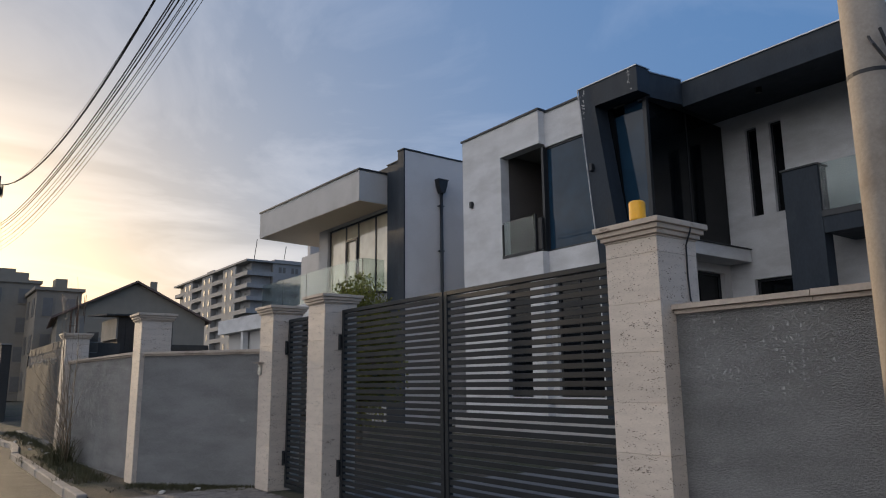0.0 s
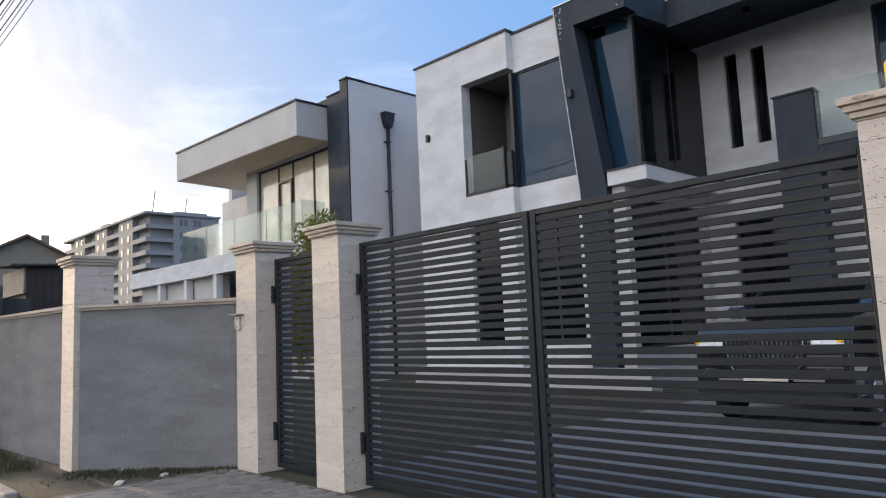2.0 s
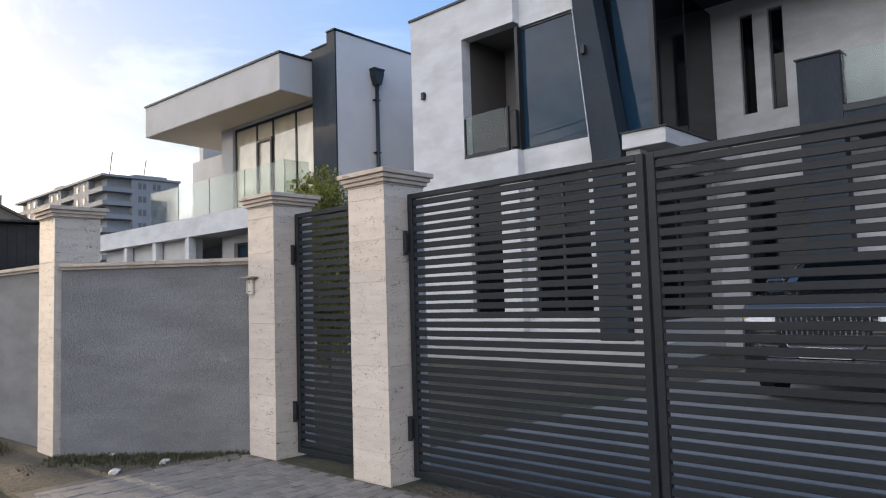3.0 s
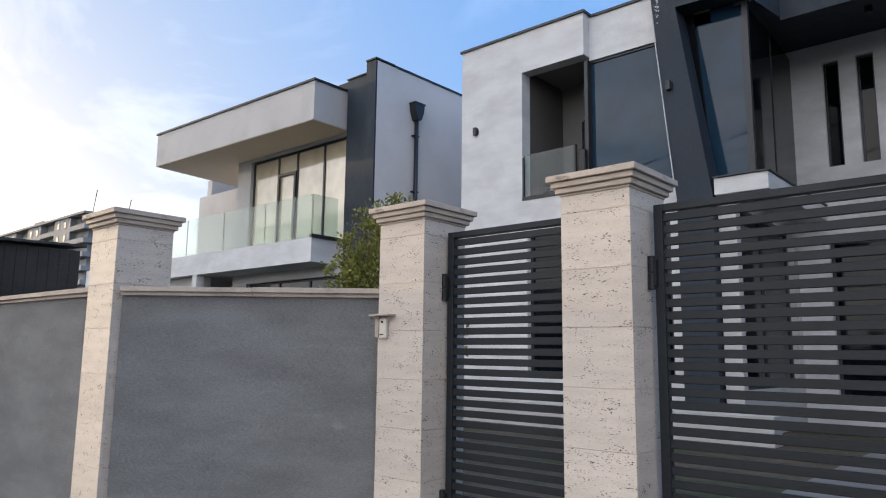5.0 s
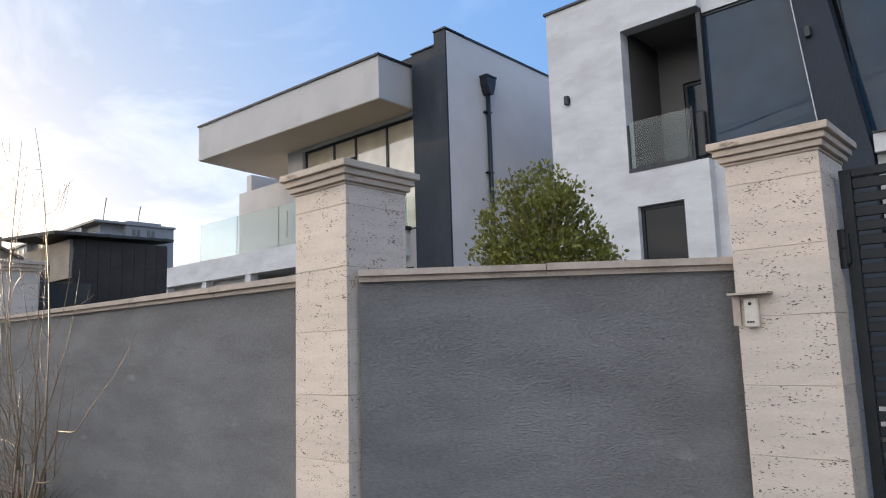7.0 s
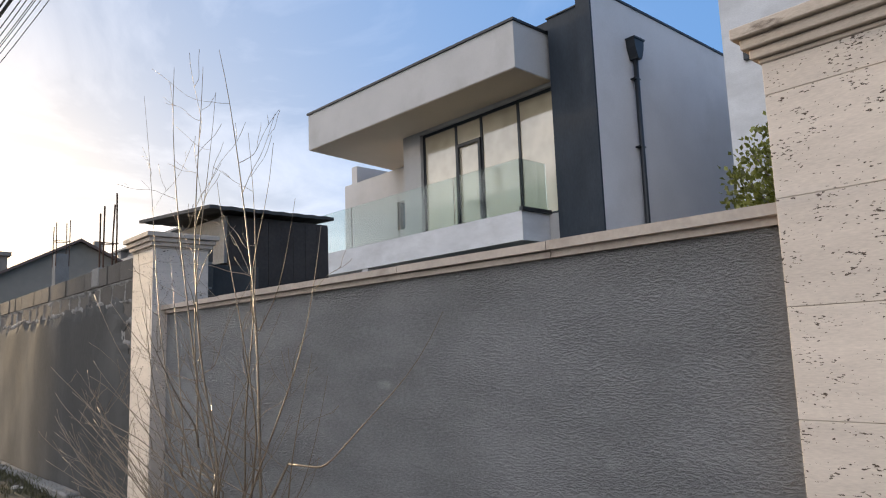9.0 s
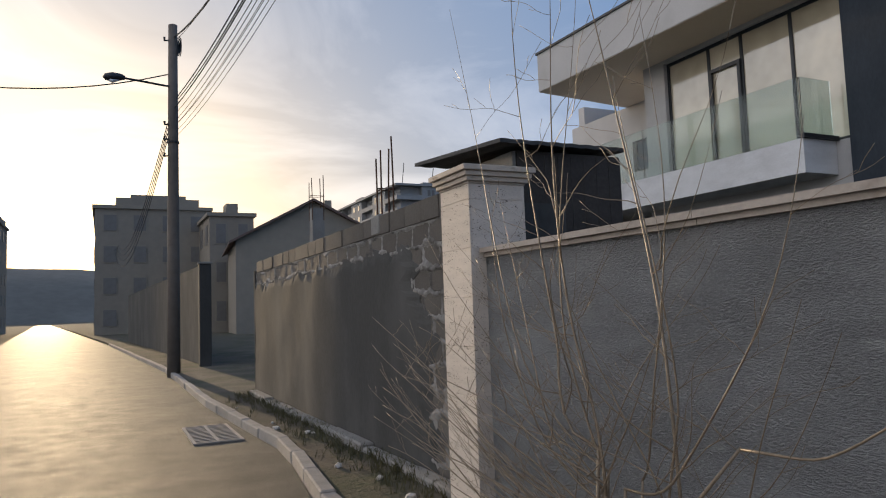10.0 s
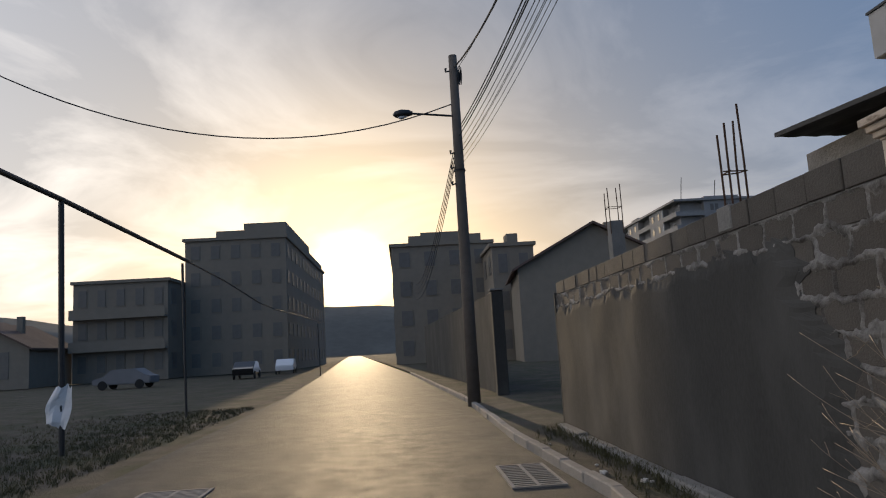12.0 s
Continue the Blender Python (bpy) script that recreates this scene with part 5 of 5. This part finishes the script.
def block_building(name, x0, x1, y0, y1, h, storeys, wall, bays_front, bays_side, steps=(), label="", balcony=False, side="low", turn=0.0):
    """A flat-roofed block: storeys with windows on its street fronts, cornice, stepped roof boxes, balconies."""
    b = thing(name, label, "building", ((x0 + x1) / 2, y0, 0))
    w, d = x1 - x0, y1 - y0
    b.rotation_euler = (0, 0, turn)
    bm = bmesh.new()
    box(bm, -w / 2, w / 2, 0, d, 0, h)
    part("wall", bm, wall, b)
    part("roof", boxed((-w / 2 - 0.25, w / 2 + 0.25, -0.25, d + 0.25, h + 0.01, h + 0.35)), wall, b)
    for a, c, e, f, top in steps:
        part("roof_storey", boxed((a - (x0 + x1) / 2, c - (x0 + x1) / 2, e, f, h + 0.36, top)), wall, b)
    sh = h / storeys
    pw, ph = (w / bays_front) * 0.42, sh * 0.5
    fm = mesh_of("window", boxed((-pw / 2, pw / 2, -0.06, 0.02, 0, ph)), FAR_GLASS)
    frm = mesh_of("window_surround", boxed((-pw / 2 - 0.12, pw / 2 + 0.12, -0.04, 0.02, -0.12, ph + 0.1)), wall)
    bal = mesh_of("balcony", boxed((-pw * 0.95, pw * 0.95, -1.2, 0.0, -0.35, -0.15), (-pw * 0.95, pw * 0.95, -1.2, -1.1, -0.15, 0.85)), FAR_GREY)
    for s in range(storeys):
        for k in range(bays_front):
            at = (-w / 2 + w * (k + 0.5) / bays_front, 0, s * sh + sh * 0.3)
            piece("window_surround", frm, b, at)
            piece("window", fm, b, (at[0], -0.02, at[2]))
            if balcony and k % 2 == 1 and s > 0:
                piece("balcony", bal, b, at)
    pd = (d / bays_side) * 0.42
    xs = -w / 2 if side == "low" else w / 2
    sm = mesh_of("window", boxed((-0.06, 0.06, -pd / 2, pd / 2, 0, ph)), FAR_GLASS)
    for s in range(storeys):
        for k in range(bays_side):
            piece("window", sm, b, (xs, d * (k + 0.5) / bays_side, s * sh + sh * 0.3))
    return b


block_building("apartment_building", -25.4, -13.6, 97, 138, 15.8, 5, FAR_WALL, 5, 12, side="high", steps=[(-22.0, -13.7, 1, 40, 17.1), (-18.9, -13.8, 2, 24, 18.1)], label="tall apartment building in haze against the low sun")
low = block_building("low_building", -36.0, -25.8, 92, 104, 10.75, 3, FAR_WALL, 5, 3, side="high", label="low flat roofed building with long balconies")
long_balcony(low, 10.2, 7.0)
long_balcony(low, 10.2, 3.5)
block_building("apartment_building", -0.9, 10.0, 88, 106, 12.6, 4, FAR_WALL, 4, 6, side="low", steps=[(1.0, 9.0, 1, 16, 13.9), (2.4, 7.8, 2, 14, 14.4)], label="apartment building beside the end of the street")
block_building("garden_building", 8.9, 13.0, 80, 92, 11.0, 3, FAR_WALL, 2, 3, side="low", steps=[(10.6, 11.7, 1, 3, 12.4)], label="narrow building with a chimney")


def loggia_block(x, y, w, d, h, storeys, label):
    """A new flat-roofed block: loggias at the corner and along its side, paired windows between them."""
    b = thing("new_apartment_building", label, "building", (x, y, 0))
    deep, sh = 1.8, h / storeys
    x0, x1 = -w / 2, w / 2
    cut = x0 + w * 0.37
    bay = d / 7
    part("wall", boxed((x0 + deep, x1, deep, d, 0, h)), FAR_CLAD, b)
    part("wall", boxed((cut, x1, 0, deep - 0.01, 0, h)), FAR_CLAD, b)
    for k in (1, 3, 5):
        part("wall", boxed((x0, x0 + deep - 0.01, k * bay, (k + 1) * bay, 0, h)), FAR_CLAD, b)
    part("roof", boxed((x0 - 0.5, x1 + 0.3, -0.5, d + 0.3, h + 0.01, h + 0.55)), FAR_CLAD, b)
    part("roof_storey", boxed((x0 + 9.0, x1 - 2.0, 3.0, 16.0, h + 0.56, h + 1.7)), FAR_CLAD, b)
    part("roof_storey", boxed((x0 + 2.0, x0 + 7.0, 34.0, 40.0, h + 0.56, h + 2.2)), FAR_CLAD, b)
    pane = mesh_of("window", boxed((-0.42, 0.42, -0.05, 0.05, 0, 1.6)), FAR_GLASS)
    side_pane = mesh_of("window", boxed((-0.05, 0.05, -0.55, 0.55, 0, 1.6)), FAR_GLASS)
    post = mesh_of("corner_post", boxed((-0.14, 0.14, -0.14, 0.14, 0, sh - 0.26)), FAR_WHITE)
    door = mesh_of("balcony_door", boxed((-0.05, 0.05, -0.6, 0.6, 0, 2.1)), FAR_GLASS)
    ledge = mesh_of("balcony", boxed((-1.1, 1.1, -1.1, 0.0, -0.2, 0.0), (-1.1, 1.1, -1.1, -1.0, 0.0, 1.0)), FAR_CLAD)
    corner = mesh_of("loggia", boxed((x0, x0 + deep - 0.02, 0, bay - 0.02, -0.25, 0), (x0 + deep, cut - 0.02, 0, deep - 0.02, -0.25, 0),
                                     (x0, x0 + 0.1, 0.1, bay - 0.02, 0.01, 0.95), (x0, cut - 0.02, 0, 0.09, 0.01, 0.95)), FAR_CLAD)
    flat = mesh_of("loggia", boxed((x0, x0 + deep - 0.02, 0.02, bay - 0.02, -0.25, 0), (x0, x0 + 0.1, 0.02, bay - 0.02, 0.01, 0.95)), FAR_CLAD)
    for s in range(1, storeys):
        z = s * sh
        piece("loggia", corner, b, (0, 0, z))
        piece("corner_post", post, b, (x0 + 0.16, bay - 0.2, z + 0.005))
        for k in (2, 4, 6):
            piece("loggia", flat, b, (0, k * bay, z))
            piece("balcony_door", door, b, (x0 + deep - 0.02, (k + 0.5) * bay, z + 0.01))
        piece("balcony_door", door, b, (x0 + deep - 0.02, bay * 0.6, z + 0.01))
        for k in (1, 3, 5):
            for f in (0.25, 0.72):
                piece("window", side_pane, b, (x0 - 0.02, (k + f) * bay, z + 0.9))
        for f in (0.47, 0.53, 0.66, 0.72):
            piece("window", pane, b, (x0 + w * f, -0.02, z + 0.9))
        piece("balcony", ledge, b, (x0 + w * 0.84, 0, z))
    for ax, ay, ln in ((x0 + 4.0, 6.0, 7.5), (x0 + 12.0, 4.0, 6.0)):
        part("antenna", tube(bmesh.new(), [(ax, ay, h + 0.5), (ax + 0.8, ay, h + ln)], 0.11, 5), METAL, b)
    return b


loggia_block(80, 183.6, 20.0, 67.0, 34.6, 10, "grey new apartment block with deep loggias")


def gable_house(x, y, w, d, eave, ridge, label, wall=FAR_WALL, turn=0.0):
    h = thing("gable_house", label, "house", (x, y, 0))
    h.rotation_euler = (0, 0, turn)
    bm = bmesh.new()
    prism(bm, [(-w / 2, 0), (w / 2, 0), (w / 2, eave), (0, ridge), (-w / 2, eave)], 0, d, "y")
    part("wall", bm, wall, h)
    for s in (-1, 1):
        bm = bmesh.new()
        prism(bm, [(0, ridge + 0.02), (s * (w / 2 + 0.5), eave - 0.28), (s * (w / 2 + 0.5), eave - 0.10), (0, ridge + 0.22)], -0.5, d + 0.5, "y")
        part("roof", bm, FAR_ROOF, h)
    for wx in (-w * 0.22, w * 0.22):
        for wz in (1.0, eave * 0.58):
            part("window", boxed((wx - 0.6, wx + 0.6, -0.05, 0.05, wz, wz + 1.3)), FAR_GLASS, h)
    part("chimney", boxed((w * 0.15, w * 0.15 + 0.6, d * 0.4, d * 0.4 + 0.6, eave, ridge + 0.9)), wall, h)


gable_house(15.0, 65.7, 12.0, 12, 7.3, 10.4, "unfinished house with a plain gable", turn=radians(-6))
gable_house(-41.0, 84, 9, 9, 4.0, 6.4, "small white house with a tiled gable roof")
gable_house(-52.0, 98, 12, 10, 5.0, 8.0, "house with a tiled gable roof in the distance")
for k, (cx, cy, turn) in enumerate(((-13.5, 74, 0.05), (-11.8, 84, 0.07), (-20.5, 66, 1.5), (-30, 62, 1.5))):
    c = thing("parked_car", "car parked beside the street in the distance", "car", (cx, cy, -0.05), "parked cars far off")
    c.rotation_euler = (0, 0, turn)
    bm = bmesh.new()
    prism(bm, [(-2.1, 0.35), (2.1, 0.35), (2.15, 0.75), (1.3, 0.95), (0.75, 1.42), (-1.0, 1.45), (-1.7, 0.98), (-2.15, 0.85)], -0.85, 0.85, "x")
    bmesh.ops.bevel(bm, geom=bm.edges[:], offset=0.06, segments=2, affect="EDGES")
    part("body", bm, (CARPAINT, BAG, FAR_GREY, BAG)[k], c)
    for sx in (-0.84, 0.84):
        for sy in (-1.35, 1.35):
            part("wheel", tube(bmesh.new(), [(sx - 0.05, sy, 0.33), (sx + 0.05, sy, 0.33)], 0.33, 14), RUBBER, c)

bm = bmesh.new()
prev = None
for k in range(81):
    a = radians(-70 + 140 * k / 80)
    hgt = 62 + 26 * noise.noise((a * 2.6, 0.3, 1.0)) + 9 * noise.noise((a * 9, 2.0, 4.0)) + 20 * max(0, -a)
    cur = [bm.verts.new((r * math.sin(a), r * math.cos(a), z)) for r, z in ((760, -3), (880, hgt * 0.6), (1000, hgt), (1300, -3))]
    if prev:
        for i in range(3):
            bm.faces.new((prev[i], cur[i], cur[i + 1], prev[i + 1]))
    prev = cur
tagged(part("backdrop_hills", bm, HILL, smooth=True), "low hazy hills on the horizon", "hills", kind="structure")

# ---- rubble, grass tufts, pavers ----
rng = random.Random(3)
spots = [(2.05 + rng.uniform(-0.25, 0.15), rng.uniform(15.2, 23.5)) for k in range(8)] + [(rng.uniform(2.0, 3.2), rng.uniform(8.6, 9.6)) for k in range(5)]
for k, (rx, ry) in enumerate(spots):
    s = rng.uniform(0.02, 0.055)
    bm = bmesh.new()
    bmesh.ops.create_icosphere(bm, subdivisions=1, radius=s)
    for v in bm.verts:
        v.co *= rng.uniform(0.7, 1.25)
        v.co.z *= 0.6
    ob = part("rubble_stone", bm, LITTER)
    ob.location = (rx, ry, BASE + s * 0.3)
    tagged(ob, "pale broken stone lying on the verge", "stone", "rubble on the verge")


def tufts(name, area, count, height, label, base=0.09):
    verts, faces = [], []
    for k in range(count):
        x, y = area(rng)
        for b in range(7):
            a = rng.uniform(0, 6.283)
            h = height * rng.uniform(0.4, 1.2)
            p = Vector((x + rng.gauss(0, 0.025), y + rng.gauss(0, 0.025), base))
            side = Vector((math.cos(a), math.sin(a), 0)) * 0.004
            tip = p + Vector((rng.gauss(0, 0.4) * h, rng.gauss(0, 0.4) * h, h))
            mid = p.lerp(tip, 0.55) + Vector((0, 0, h * 0.12))
            i = len(verts)
            verts += [p - side, p + side, mid + side * 0.7, mid - side * 0.7, tip]
            faces += [(i, i + 1, i + 2, i + 3), (i + 3, i + 2, i + 4)]
    me = bpy.data.meshes.new(name)
    me.from_pydata([tuple(v) for v in verts], [], faces)
    me.materials.append(GRASS)
    tagged(new(name, me), label, "grass", kind="stuff")


def corner_foot(r):
    u = r.random()
    d = abs(r.gauss(0, 0.22))
    return 3.5 - 1.2 * u - d * 0.75, 8.4 + 1.37 * u - d * 0.65


tufts("grass", corner_foot, 520, 0.045, "short dry grass at the foot of the fence wall")
tufts("grass", lambda r: (2.42 - abs(r.gauss(0, 0.2)), r.uniform(15.2, 24)), 520, 0.10, "dry grass along the block wall")
tufts("grass", lambda r: (2.10 - abs(r.gauss(0, 0.22)), r.uniform(10.3, 15.0)), 420, 0.10, "dry grass along the fence wall")
tufts("grass", lambda r: (1.93 + r.gauss(0, 0.07), 13.18 + r.gauss(0, 0.12)), 60, 0.45, "tall dry grass inside the leafless shrub")
tufts("grass", lambda r: (-5.0 - abs(r.gauss(0, 2.4)), r.uniform(17, 36)), 3600, 0.085, "dry grass on the field edge", -0.05)

paving = thing("paving", "grey concrete pavers in front of the gates", "paving", (0, 0, 0), kind="structure")
part("bedding", boxed((1.62, 3.44, 0.4, 8.6, 0.02, 0.101)), SAND, paving)
pm = mesh_of("paver", boxed((0.003, 0.107, 0.003, 0.107, 0, 0.022), bevel=0.004), PAVER)
rest = bmesh.new()
r = 0
yy = 0.5
while yy < 8.40:
    xx = 1.64 + (0.055 if r % 2 else 0.0)
    while xx < 3.32:
        if 2.1 < xx and 6.1 < yy < 8.5:
            piece("paver", pm, paving, (xx, yy, 0.094 + rng.uniform(-0.004, 0.004)), rng.uniform(-0.02, 0.02))
        else:
            box(rest, xx + 0.003, xx + 0.107, yy + 0.003, yy + 0.107, 0.094, 0.115 + rng.uniform(-0.003, 0.003))
        xx += 0.11
    yy += 0.11
    r += 1
tagged(part("paver_rest", rest, PAVER, paving), "grey concrete pavers", kind="stuff")
